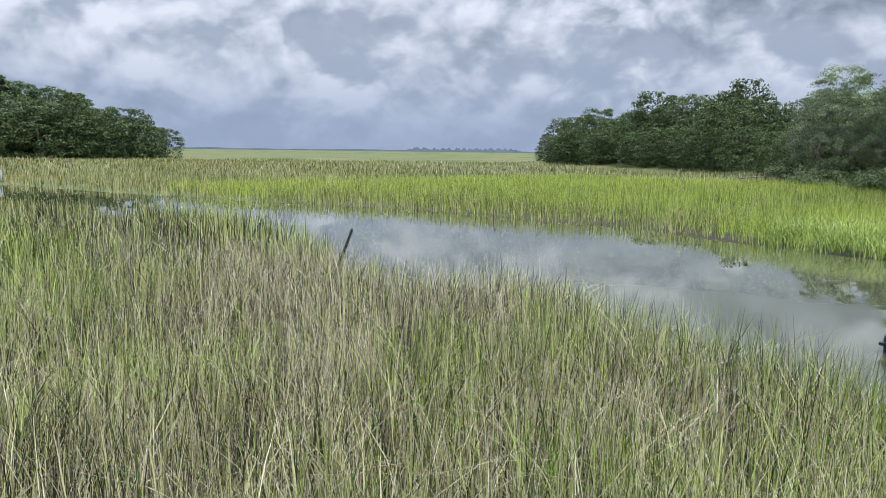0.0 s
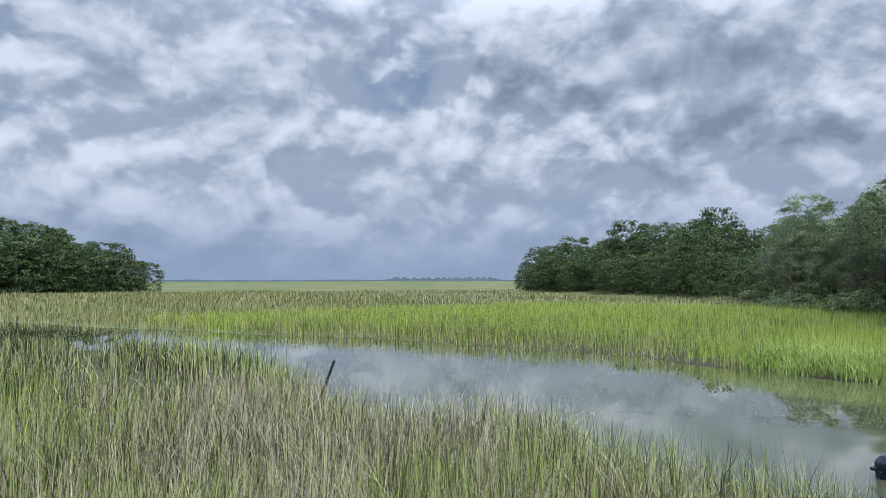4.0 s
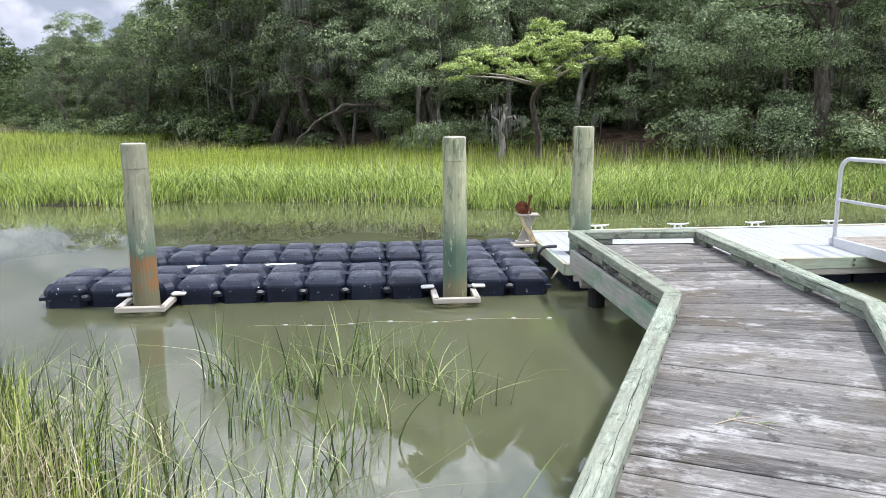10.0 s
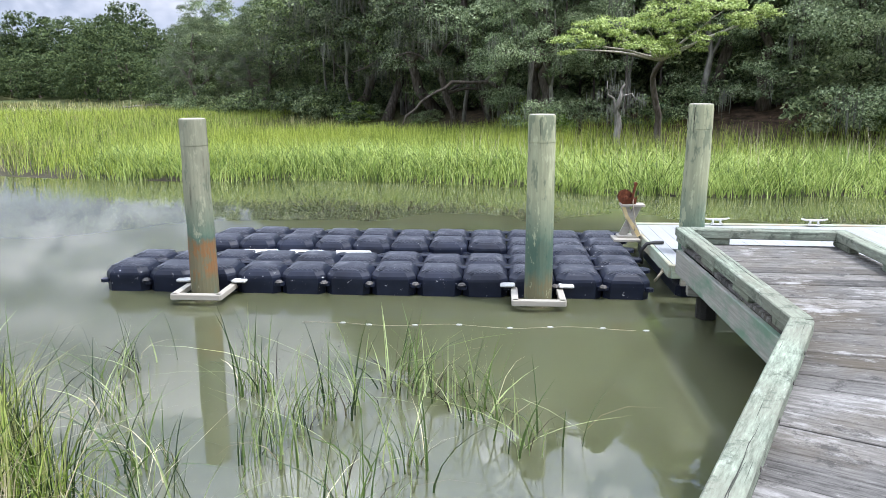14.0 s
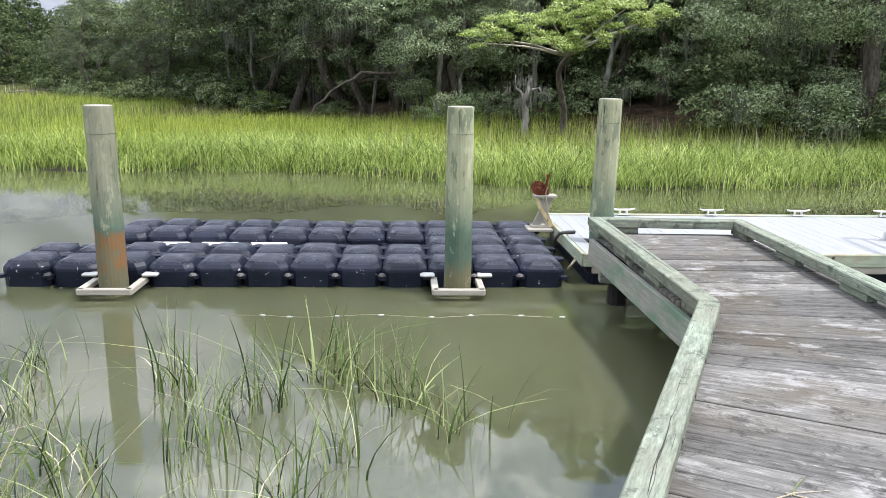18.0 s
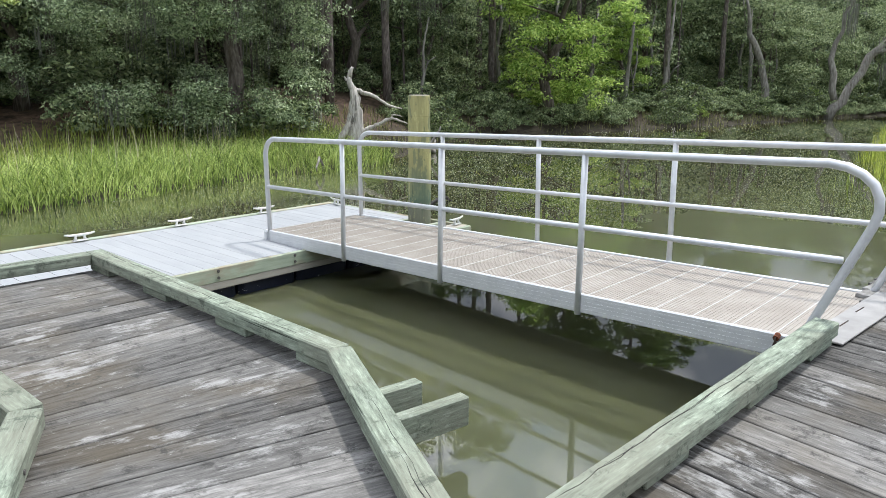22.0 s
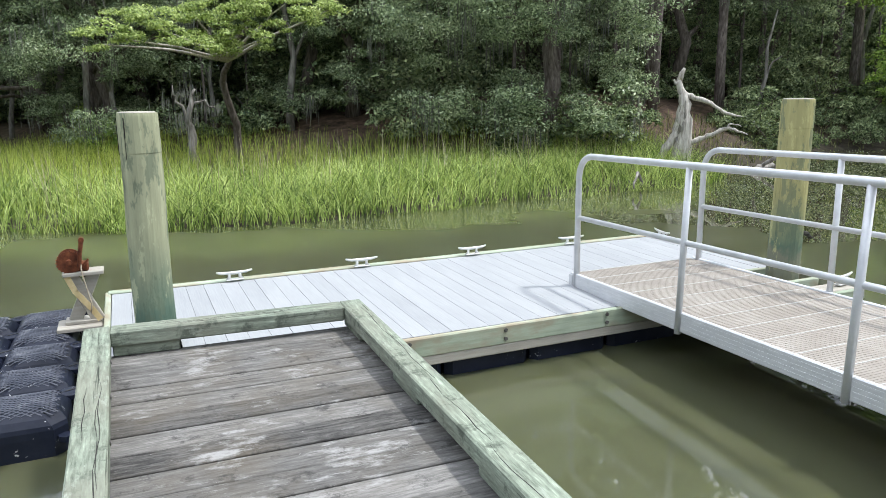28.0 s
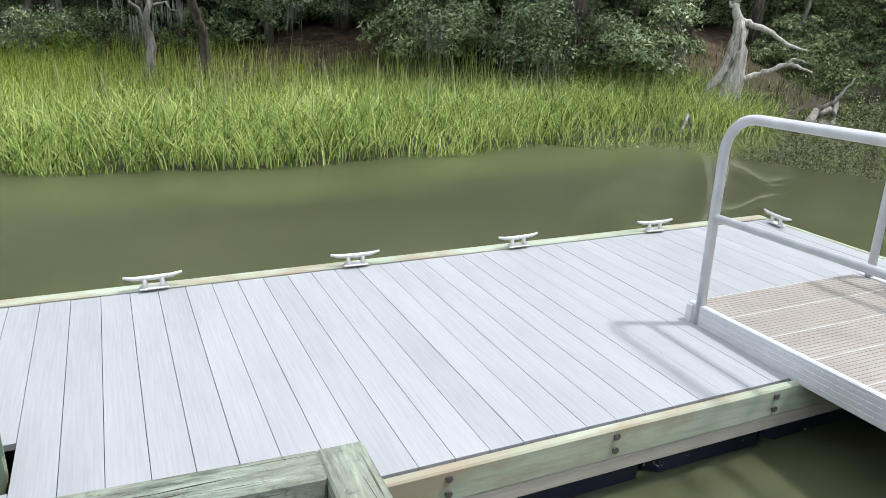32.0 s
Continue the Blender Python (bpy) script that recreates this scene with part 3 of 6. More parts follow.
def height(P):
    d = creek_distance(P) + 0.25 * wave(P, 1.2, 3)
    land = 0.09 + 0.03 * wave(P, 3.0, 5)
    z = np.where(d > 0, -0.02 + (land + 0.02) * np.clip(d / 0.8, 0, 1), np.maximum(-0.9, -0.02 + 0.6 * d))
    # a shallow pool in the near marsh
    pool = np.exp(-((P[:, 0] + 11.2) / 1.6) ** 2 - ((P[:, 1] + 10.6) / 1.1) ** 2)
    z -= 0.35 * np.clip(pool - 0.25, 0, 1)
    f = forest_depth(P)
    wood_land = np.clip((f + 1.5) / 6.0, 0, 1) * (0.75 + 0.75 * np.clip((P[:, 0] - 4) / 6, 0, 1)) + np.clip(f / 60, 0, 1) * 1.5
    east = np.clip((P[:, 0] - 10) / 4, 0, 1)
    z += np.where(d > 0, wood_land * np.clip(d / (2.5 - 1.2 * east), 0, 1) * (P[:, 1] > 3), 0)
    return z


def build_ground():
    def axis(lo, hi):
        fine = np.arange(-30, 50.01, 0.8)
        left = -30 - np.cumsum(np.geomspace(0.9, 300, 46))
        right = 50 + np.cumsum(np.geomspace(0.9, 300, 46))
        return np.concatenate([left[::-1], fine, right])
    xs, ys = axis(0, 0), axis(0, 0) * 0.8
    X, Y = np.meshgrid(xs, ys, indexing="ij")
    P = np.stack([X.ravel(), Y.ravel()], 1)
    z = height(P)
    n, k = len(xs), len(ys)
    i = np.arange(n * k).reshape(n, k)
    a, b, c, d = i[:-1, :-1].ravel(), i[1:, :-1].ravel(), i[1:, 1:].ravel(), i[:-1, 1:].ravel()
    T = np.concatenate([np.stack([a, b, c], 1), np.stack([a, c, d], 1)])
    ob = np_mesh("ground", np.column_stack([P, z]), T, GROUND, smooth=True)
    at = ob.data.attributes.new("cover", "FLOAT_COLOR", "POINT")
    dist = np.hypot(P[:, 0], P[:, 1])
    grass = np.clip((dist - 14) / 30, 0, 1) * ~((P[:, 0] > 8) & (P[:, 1] > 2.5) & (P[:, 0] < 400))
    lit = np.clip((forest_depth(P) + 1.0) / 3.0, 0, 1) * (P[:, 1] > 4) * np.clip((P[:, 0] + 9) / 8, 0, 1) * (P[:, 0] < 160)
    at.data.foreach_set("color", np.column_stack([grass, lit, 0 * grass, 1 + 0 * grass]).astype(np.float32).ravel())
    tagged(ob, "flat salt marsh ground with mud banks and a leaf-littered wood floor", "ground", kind="structure")


build_ground()


def build_water():
    xs = np.concatenate([np.linspace(-95, 80, 60)])
    ys = np.linspace(-25, 25, 24)
    X, Y = np.meshgrid(xs, ys, indexing="ij")
    P = np.stack([X.ravel(), Y.ravel(), 0 * X.ravel()], 1)
    n, k = len(xs), len(ys)
    i = np.arange(n * k).reshape(n, k)
    a, b, c, d = i[:-1, :-1].ravel(), i[1:, :-1].ravel(), i[1:, 1:].ravel(), i[:-1, 1:].ravel()
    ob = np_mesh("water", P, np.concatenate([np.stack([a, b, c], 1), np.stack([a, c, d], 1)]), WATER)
    tagged(ob, "calm murky olive-brown tidal creek water", "water", kind="structure")


build_water()


# ---- timber deck ----
DECK_Z, RAIL_Z = 0.68, 0.835
BOARD = 0.178
LEFT_A, LEFT_B = Vector((0.23, -0.19)), Vector((0.24, -3.12))
WALK_DIR = Vector((-0.466, -0.885))
RIGHT_A, RIGHT_B, RIGHT_C = Vector((1.71, -0.27)), Vector((1.63, -3.55)), Vector((0.77, -5.16))


def walk_left(y):
    if y > LEFT_B.y:
        return LEFT_A.x + (LEFT_B.x - LEFT_A.x) * (LEFT_A.y - y) / (LEFT_A.y - LEFT_B.y)
    return LEFT_B.x + WALK_DIR.x / WALK_DIR.y * (y - LEFT_B.y)


def walk_right(y):
    if y > RIGHT_B.y:
        return RIGHT_A.x
    if y > RIGHT_C.y:
        return RIGHT_B.x + (RIGHT_C.x - RIGHT_B.x) * (RIGHT_B.y - y) / (RIGHT_B.y - RIGHT_C.y)
    return RIGHT_C.x + WALK_DIR.x / WALK_DIR.y * (y - RIGHT_C.y) + 0.06


def board_slope(y):
    """Boards lie square to the far end, then turn with the walkway's bend."""
    return -0.035 - 0.465 * min(1.0, max(0.0, (-2.6 - y) / 1.8))


def on_board(f, y0, sl):
    """The x at which a board's line, from (0, y0) at that slope, meets an edge."""
    x = 0.5
    for _ in range(14):
        x = f(y0 + sl * x)
    return x


def board_mesh(c, thick):
    """A board with chamfered top edges from its four corners in plan, x along it, about the middle of its length."""
    bm = bmesh.new()
    e = 0.004
    mid = sum(c, Vector((0, 0))) / 4
    rings = []
    for z, inset in ((-thick / 2, 0), (thick / 2 - e, 0), (thick / 2, e)):
        ring = []
        for p in c:
            d = mid - p
            q = p + Vector((0, inset if d.y > 0 else -inset))
            ring.append(bm.verts.new((q.x, q.y, z)))
        rings.append(ring)
    for a, b in zip(rings, rings[1:]):
        for k in range(4):
            bm.faces.new((a[k], a[(k + 1) % 4], b[(k + 1) % 4], b[k]))
    bm.faces.new(rings[-1])
    bm.faces.new(rings[0][::-1])
    return bm


def build_deck():
    deck = thing("deck", "weathered grey timber deck and walkway with gaps between its boards", "deck", kind="structure")
    rng = random.Random(4)
    gap = 0.009
    y0 = -0.26
    while y0 > -14.5:
        s0 = board_slope(y0)
        step = (BOARD + gap) / math.cos(math.atan(s0))
        s1 = board_slope(y0 - step)
        a0, b0 = on_board(walk_left, y0, s0) - 0.02, on_board(walk_right, y0, s0) + 0.05
        a1, b1 = on_board(walk_left, y0 - step, s1) - 0.02, on_board(walk_right, y0 - step, s1) + 0.05
        g = rng.uniform(0.006, 0.011)
        c = [Vector((a0, y0 + s0 * a0)), Vector((a1, y0 - step + g + s1 * a1)), Vector((b1, y0 - step + g + s1 * b1)), Vector((b0, y0 + s0 * b0))]
        mid = sum(c, Vector((0, 0))) / 4
        ang = math.atan((s0 + s1) / 2)
        R = Matrix.Rotation(-ang, 2)
        part("board", board_mesh([R @ (p - mid) for p in c], 0.04), DECK_WOOD, deck).matrix_basis = pose(mid.x, mid.y, DECK_Z - 0.02 + rng.uniform(-0.003, 0.003), rng.uniform(-0.5, 0.5), 0, math.degrees(ang))
        y0 -= step
    # the wider landing by the gangway, boards running away from its kerb at a slant
    x = -1.5
    while x < 8.2:
        top = -5.20 if x < 4.02 or x > 5.2 else -5.27
        if x < 0.83:
            # boards beside the walkway end at its slanting edge
            top = -5.20 + (x - 0.83) / 0.5266
        low = -9.4
        m, length = between((x, top), (x + 0.17 * (low - top), low), DECK_Z - 0.022 + rng.uniform(-0.002, 0.002))
        part("board", box((length, BOARD - rng.uniform(0, 0.004), 0.036), None, 0.004), DECK_WOOD, deck).matrix_basis = m
        x += BOARD + gap + 0.003
    # joists and skirts under the edges
    for p, q, h in (((0.17, -0.35), (0.21, -3.2), 0.235), ((1.70, -0.45), (1.67, -3.6), 0.235), ((0.19, -0.36), (1.68, -0.52), 0.2)):
        m, length = between(p, q, DECK_Z - 0.045 - h / 2)
        part("joist", box((length, 0.05, h), None, 0.006), JOIST_WOOD, deck, "grey-green timber edge joist").matrix_basis = m
    e = LEFT_B + WALK_DIR * 11
    for p, q in (((0.22, -3.12), (e.x - 0.02, e.y)), ((1.66, -3.58), (0.80, -5.22)), ((0.80, -5.24), (8.2, -5.30))):
        m, length = between(p, q, DECK_Z - 0.045 - 0.115)
        part("joist", box((length, 0.05, 0.23), None, 0.006), JOIST_WOOD, deck).matrix_basis = m
    for x, y in ((0.42, -0.55), (1.5, -0.65), (0.5, -3.3), (1.4, -3.5), (-0.8, -5.6), (0.9, -5.5), (3.4, -5.6), (6.2, -5.6), (-2.4, -9.0), (0.4, -9.0), (4, -9)):
        part("post", tube([(x, y, -0.9), (x, y, DECK_Z - 0.05)], 0.10, 12), DARK_WOOD, deck, "dark wet round support post")
    m, length = between((0.20, -0.62), (0.85, -0.72), 0.33)
    part("crossbeam", box((length, 0.14, 0.16), None, 0.008), JOIST_WOOD, deck).matrix_basis = m
    return deck


def build_rail(name, p, q, blocks, wide=0.14):
    """A low kerb rail on spacer blocks between plan points p and q."""
    m, length = between(p, q, 0)
    r = thing(name, "low greenish weathered timber kerb rail on spacer blocks", "kerb rail", "kerb rails", "", (0, 0, 0))
    r.matrix_basis = m
    part("beam", box((length, wide, 0.09), pose(0, 0, RAIL_Z - 0.045), 0.008), RAIL_WOOD, r)
    for s in blocks:
        part("spacer_block", box((0.36, 0.088, RAIL_Z - 0.09 - DECK_Z), pose(-length / 2 + s * length, 0, (RAIL_Z - 0.09 + DECK_Z) / 2), 0.006), RAIL_WOOD, r)
    rng = random.Random(int(length * 1000) + len(blocks))
    for k in range(max(2, round(length / 1.1))):
        # long open checks run along the top
        x0, y0 = rng.uniform(-0.46, 0.2) * length, rng.uniform(-0.045, 0.045)
        run = min(rng.uniform(0.5, 1.3), length * 0.48 - x0)
        pts = [(x0 + run * j / 8, y0 + 0.006 * math.sin(j * 1.7 + k) + rng.uniform(-0.003, 0.003), RAIL_Z - 0.0005) for j in range(9)]
        part("crack", tube(pts, [0.0008] + [rng.uniform(0.0012, 0.0028) for j in range(7)] + [0.0008], 5), DARK_WOOD, r)
    for s in [k / max(2, round(length / 0.5)) for k in range(1, max(2, round(length / 0.5)))]:
        part("bolt", tube([(-length / 2 + s * length, 0.071, RAIL_Z - 0.05), (-length / 2 + s * length, 0.076, RAIL_Z - 0.05)], 0.012, 8), BOLT, r)
    return r


build_deck()
e = LEFT_B + WALK_DIR * 10.5
build_rail("kerb_rail", LEFT_A, LEFT_B, (0.05, 0.36, 0.66, 0.94))
build_rail("kerb_rail", LEFT_B + WALK_DIR * 0.02, LEFT_B + WALK_DIR * 4.4, (0.06, 0.35, 0.62, 0.9))
build_rail("kerb_rail", LEFT_B + WALK_DIR * 4.405, e, (0.08, 0.35, 0.62, 0.9))
build_rail("kerb_rail", (0.30, -0.255), (1.64, -0.34), (0.14,))
build_rail("kerb_rail", RIGHT_A, RIGHT_B, (0.06, 0.36, 0.68, 0.95))
build_rail("kerb_rail", RIGHT_B, RIGHT_C + (RIGHT_C - RIGHT_B).normalized() * 0.15, (0.1, 0.9))
build_rail("kerb_rail", (0.815, -5.235), (3.90, -5.335), (0.06, 0.34, 0.66, 0.94))
build_rail("kerb_rail", (5.46, -5.47), (8.3, -5.60), (0.066, 0.5, 0.94))


def build_steps():
    """A raised timber landing beside the walkway, with a low kerb before it."""
    p = Vector((0.30, -6.0))
    q = p + WALK_DIR * 4.6
    aside = Vector((-WALK_DIR.y, WALK_DIR.x)) * 0.07
    build_rail("kerb_rail", p + aside, q + aside, (0.04, 0.16, 0.3, 0.5, 0.7, 0.9), 0.28)
    st = thing("raised_landing", "raised grey timber landing of thick boards beside the walkway", "landing")
    side = Vector((-WALK_DIR.y, WALK_DIR.x))
    ang = math.degrees(math.atan2(WALK_DIR.y, WALK_DIR.x))
    c = p + WALK_DIR * 2.2
    for k in range(7):
        o = c + side * (0.22 + 0.2 * k) * 1.0
        part("plank", box((4.5, 0.19, 0.045), None, 0.006), DECK_WOOD, st).matrix_basis = pose(o.x, o.y, 1.03, 0, 0, ang)
    o = c + side * 0.14
    part("front_skirt", box((4.5, 0.04, 0.19), None, 0.005), DECK_WOOD, st).matrix_basis = pose(o.x, o.y, 0.91, 0, 0, ang)
    o = p + side * 0.80 - WALK_DIR * 0.03
    part("end_skirt", box((1.36, 0.04, 0.33), None, 0.005), DECK_WOOD, st).matrix_basis = pose(o.x, o.y, 0.84, 0, 0, ang + 90)
    for s, t in ((0.2, 0.2), (0.2, 1.4), (4.2, 0.2), (4.2, 1.4)):
        o = p + WALK_DIR * s + side * t
        part("leg", box((0.09, 0.09, 0.33), None, 0.004), DECK_WOOD, st).matrix_basis = pose(o.x, o.y, DECK_Z + 0.165, 0, 0, ang)


build_steps()


def build_ladder_beams():
    for x, y, z, l in ((2.08, -3.33, 0.335, 0.66), (2.09, -3.69, 0.335, 0.70)):
        b = part("beam_stub", box((l, 0.09, 0.19), None, 0.008), RAIL_WOOD)
        b.matrix_basis = pose(x, y, z - 0.07, 0, 0, -10)
        tagged(b, "short grey-green timber beam stub over the water", "beam", "beam stubs")


build_ladder_beams()


# ---- floating dock ----
DOCK = (0.22, 6.46, 0.11, 2.48, 0.36)


def build_dock():
    x0, x1, y0, y1, z = DOCK
    d = thing("floating_dock", "floating dock of pale grey boards with a green-stained timber edge", "dock")
    rng = random.Random(8)
    n = 39
    w = (x1 - x0 - 0.06) / n
    for k in range(n):
        x = x0 + 0.03 + w * (k + 0.5)
        a, b = y0 + 0.045, y1 - 0.05
        if abs(x - 0.60) < 0.16:
            for lo, hi in ((a, 0.55), (0.89, b)):
                part("board", box((hi - lo, w - 0.0025, 0.03), None, 0.0012), DOCK_BOARD, d).matrix_basis = pose(x, (lo + hi) / 2, z - 0.015, 0, 0, 90)
            continue
        if x > 6.0:
            a = 0.62
        part("board", box((b - a, w - 0.0025, 0.03), None, 0.0012), DOCK_BOARD, d).matrix_basis = pose(x, (a + b) / 2, z - 0.015 + rng.uniform(-0.001, 0.001), 0, 0, 90)
    def edge(p, q, h, zc, t, mat, label=""):
        m, l = between(p, q, zc)
        part("fascia", box((l, t, h), None, 0.008), mat, d, label).matrix_basis = m
    edge((x0, y0), (x1, y0), 0.15, z - 0.07, 0.05, FASCIA, "green-stained timber fascia with bolts")
    edge((x0, y1), (x1, y1), 0.15, z - 0.07, 0.05, FASCIA)
    edge((x0, y0), (x0, y1), 0.15, z - 0.07, 0.05, FASCIA)
    edge((x1, y0 + 0.5), (x1, y1), 0.15, z - 0.07, 0.05, FASCIA)
    edge((x0 + 0.1, y0), (x1 - 0.5, y0), 0.075, z - 0.184, 0.04, PALE_WOOD)
    edge((x0, y1 - 0.035), (x1, y1 - 0.035), 0.02, z + 0.006, 0.10, FASCIA)
    for x in (2.25, 3.05, 4.0, 1.2, 5.2):
        for dz in (0.03, 0.10):
            part("bolt", tube([(x, y0 - 0.026, z - dz), (x, y0 - 0.036, z - dz)], 0.016, 8), BOLT, d)
    for k in range(8):
        bm = box((0.73, 2.26, 0.42), None, 0.05)
        part("float", bm, FLOAT_BLACK, d, "black plastic dock float in the water").matrix_basis = pose(x0 + 0.45 + k * 0.76, 1.295, -0.05)
    # timber box round the mooring pile
    for p, q in (((6.02, -0.33), (6.52, -0.33)), ((6.02, -0.33), (6.02, 0.12)), ((6.52, -0.33), (6.52, 0.64)), ((6.02, 0.62), (6.52, 0.62))):
        edge(p, q, 0.10, z - 0.05, 0.05, FASCIA)
    edge((6.05, -0.2), (6.5, -0.2), 0.03, z - 0.012, 0.2, PALE_WOOD)


build_dock()


def build_cleat():
    c = thing("dock_cleat", "galvanised grey mooring cleat bolted to the dock's edge", "cleat", "dock cleats")
    part("horn", tube([(-0.17, 0, 0.085), (-0.11, 0, 0.072), (0, 0, 0.068), (0.11, 0, 0.072), (0.17, 0, 0.085)], [0.009, 0.014, 0.017, 0.014, 0.009], 8), GALV, c, smooth=True)
    for x in (-0.05, 0.05):
        part("foot", tube([(x * 1.25, 0, 0), (x, 0, 0.03), (x, 0, 0.066)], [0.026, 0.014, 0.016], 8), GALV, c, smooth=True)
    part("base_plate", box((0.17, 0.06, 0.010), pose(0, 0, 0.005), 0.003), GALV, c)
    return c


CLEAT = build_cleat()
CLEAT.matrix_basis = pose(1.34, 2.40, 0.376, 0, 0, 3)
for x, y, r in ((2.62, 2.40, -2), (3.89, 2.40, 2), (5.18, 2.40, -3), (6.36, 2.22, 80), (6.40, -0.20, 12)):
    copy_thing(CLEAT, pose(x, y, 0.376, 0, 0, r))


def build_pile(x, y, top, mat, label, r=0.140, seed=0):
    p = thing("mooring_pile", label, "pile", "mooring piles", "", (x, y, 0))
    bm = bmesh.new()
    rng = random.Random(seed)
    zs = [-1.0, -0.2, 0.3, 0.8, 1.2, 1.5, top - 0.27, top - 0.262, top - 0.02, top]
    pts = [(rng.uniform(-0.006, 0.006), rng.uniform(-0.006, 0.006), z) for z in zs[:7]]
    pts += [(pts[-1][0], pts[-1][1], z) for z in zs[7:]]
    add_tube(bm, pts, [r * f for f in (1.05, 1.03, 1.02, 1.0, 0.99, 0.98, 0.965, 0.985, 0.965, 0.945)], 24)
    part("trunk", bm, mat, p, smooth=False)
    # drying checks that start at the cut top
    for k in range(3):
        a = rng.uniform(0, 6.28)
        h = rng.uniform(0.10, 0.30)
        part("crack", box((0.004, 0.0025, h), pose(math.cos(a) * r * 0.972, math.sin(a) * r * 0.972, top - 0.03 - h / 2, 0, 0, math.degrees(a))), DARK_WOOD, p)
    part("end_grain", tube([(0, 0, top), (0, 0, top + 0.006)], [r * 0.9, r * 0.86], 20), PALE_WOOD, p, "pale cut top with a sheet cap")
    return p


build_pile(-4.745, -0.22, 1.905, PILE_RUST, "weathered round timber mooring pile with a rust-coloured band", seed=1)
build_pile(-1.20, -0.22, 1.945, PILE_GREEN, "weathered round timber mooring pile with green algae", seed=2)
build_pile(0.57, 0.72, 2.02, PILE_GREEN, "pale green-grey mooring pile through the dock's corner", 0.136, 3)
build_pile(6.26, 0.34, 2.04, PILE_YELLOW, "mooring pile with yellow lichen by the gangway", 0.150, 4)


def build_collar(x):
    c = thing("pile_guide", "pale timber guide frame round a mooring pile", "pile guide", "pile guides", "", (x, 0, 0))
    for p, q in (((-0.24, -0.46), (0.24, -0.46)), ((-0.24, -0.46), (-0.24, -0.02)), ((0.24, -0.46), (0.24, -0.02))):
        m, l = between(p, q, 0.09)
        part("rail", box((l + 0.05, 0.07, 0.06), None, 0.006), PALE_WOOD, c).matrix_basis = m
    for s in (-1, 1):
        part("lug", box((0.16, 0.11, 0.03), pose(s * 0.31, -0.02, 0.15), 0.01), GALV, c)


build_collar(-4.745)
build_collar(-1.20)


def build_float_cube():
    c = thing("float_cube", "black-navy plastic float cube with a ribbed top", "float cube", "float cubes")
    bm = bmesh.new()
    s = 0.247
    prof = [(-0.12, 0.234, 0.06), (0.05, 0.240, 0.07), (0.135, s, 0.075), (0.178, s, 0.075), (0.205, 0.240, 0.078), (0.244, 0.212, 0.08), (0.268, 0.178, 0.07), (0.284, 0.12, 0.045), (0.288, 0.06, 0.02)]
    rings = []
    for z, h, cut in prof:
        o = [(h, h - cut), (h - cut, h), (-h + cut, h), (-h, h - cut), (-h, -h + cut), (-h + cut, -h), (h - cut, -h), (h, -h + cut)]
        rings.append([bm.verts.new((x, y, z)) for x, y in o])
    for a, b in zip(rings, rings[1:]):
        for k in range(8):
            bm.faces.new((a[k], a[(k + 1) % 8], b[(k + 1) % 8], b[k]))
    bm.faces.new(rings[-1]); bm.faces.new(rings[0][::-1])
    part("shell", bm, FLOAT_BLACK, c)
    # raised criss-cross tread over the domed top
    tread = bmesh.new()
    def dome(x, y):
        return float(np.interp(max(abs(x), abs(y)), [0.06, 0.12, 0.178, 0.212, 0.24], [0.288, 0.284, 0.268, 0.244, 0.205]))
    for k in range(-8, 9):
        for turn in (32, -32):
            ca, sa = math.cos(math.radians(turn)), math.sin(math.radians(turn))
            spots = [(u * ca - 0.026 * k * sa, u * sa + 0.026 * k * ca) for u in (-0.25 + 0.05 * j for j in range(11))]
            spots = [(x, y, dome(x, y) + 0.001) for x, y in spots if max(abs(x), abs(y)) < 0.20]
            if len(spots) > 1:
                add_tube(tread, spots, 0.0045, 3, cap=False)
    tagged(part("tread", tread, FLOAT_TREAD, c, "raised criss-cross tread"), kind="stuff")
    for sx, sy in ((1, 1), (-1, 1), (1, -1), (-1, -1)):
        part("lug", tube([(sx * 0.235, sy * 0.235, 0.10), (sx * 0.235, sy * 0.235, 0.135)], 0.045, 8), FLOAT_BLACK, c)
    disc = part("coupling_disc", tube([(0.25, 0.245, 0.19), (0.25, 0.245, 0.222), (0.25, 0.245, 0.232)], [0.08, 0.08, 0.058], 14), FLOAT_BLACK, c, "round ribbed coupling disc")
    part("slot", box((0.09, 0.012, 0.006), pose(0.25, 0.245, 0.233, 0, 0, 30)), RUBBER, disc)
    return c


CUBE = build_float_cube()
first = True
for row in range(5):
    for col in range(12):
        if row == 2 and col < 9:
            continue
        if row >= 3 and col < 1:
            continue
        x, y = -5.75 + 0.5 * col, 0.25 + 0.49 * row
        rng = random.Random(row * 50 + col)
        m = pose(x, y, rng.uniform(-0.012, 0.012), rng.uniform(-1.2, 1.2), rng.uniform(-1.2, 1.2), 0)
        if first:
            CUBE.matrix_basis, first = m, False
        else:
            copy_thing(CUBE, m)
for x in (-4.65, -4.05, -3.45):
    b = thing("roller_float", "chalky white plastic float between the black cubes", "float", "white floats", "", (x, 1.22, 0.0))
    part("shell", box((0.55, 0.46, 0.30), pose(0, 0, 0.03), 0.06), FLOAT_WHITE, b)
LUG = thing("connector_pin", "dark connector pin between float cubes at the waterline", "pin", "connector pins")
part("head", tube([(0, 0, 0.135), (0, 0, 0.155)], [0.045, 0.03], 8), BOLT, LUG)
LUG.matrix_basis = pose(-5.5, -0.005, 0)
for k in range(1, 11):
    copy_thing(LUG, pose(-5.5 + 0.5 * k, -0.005, 0))


# ---- gangway ----
def gang_surface(y):
    return 0.490 - 0.029 * y


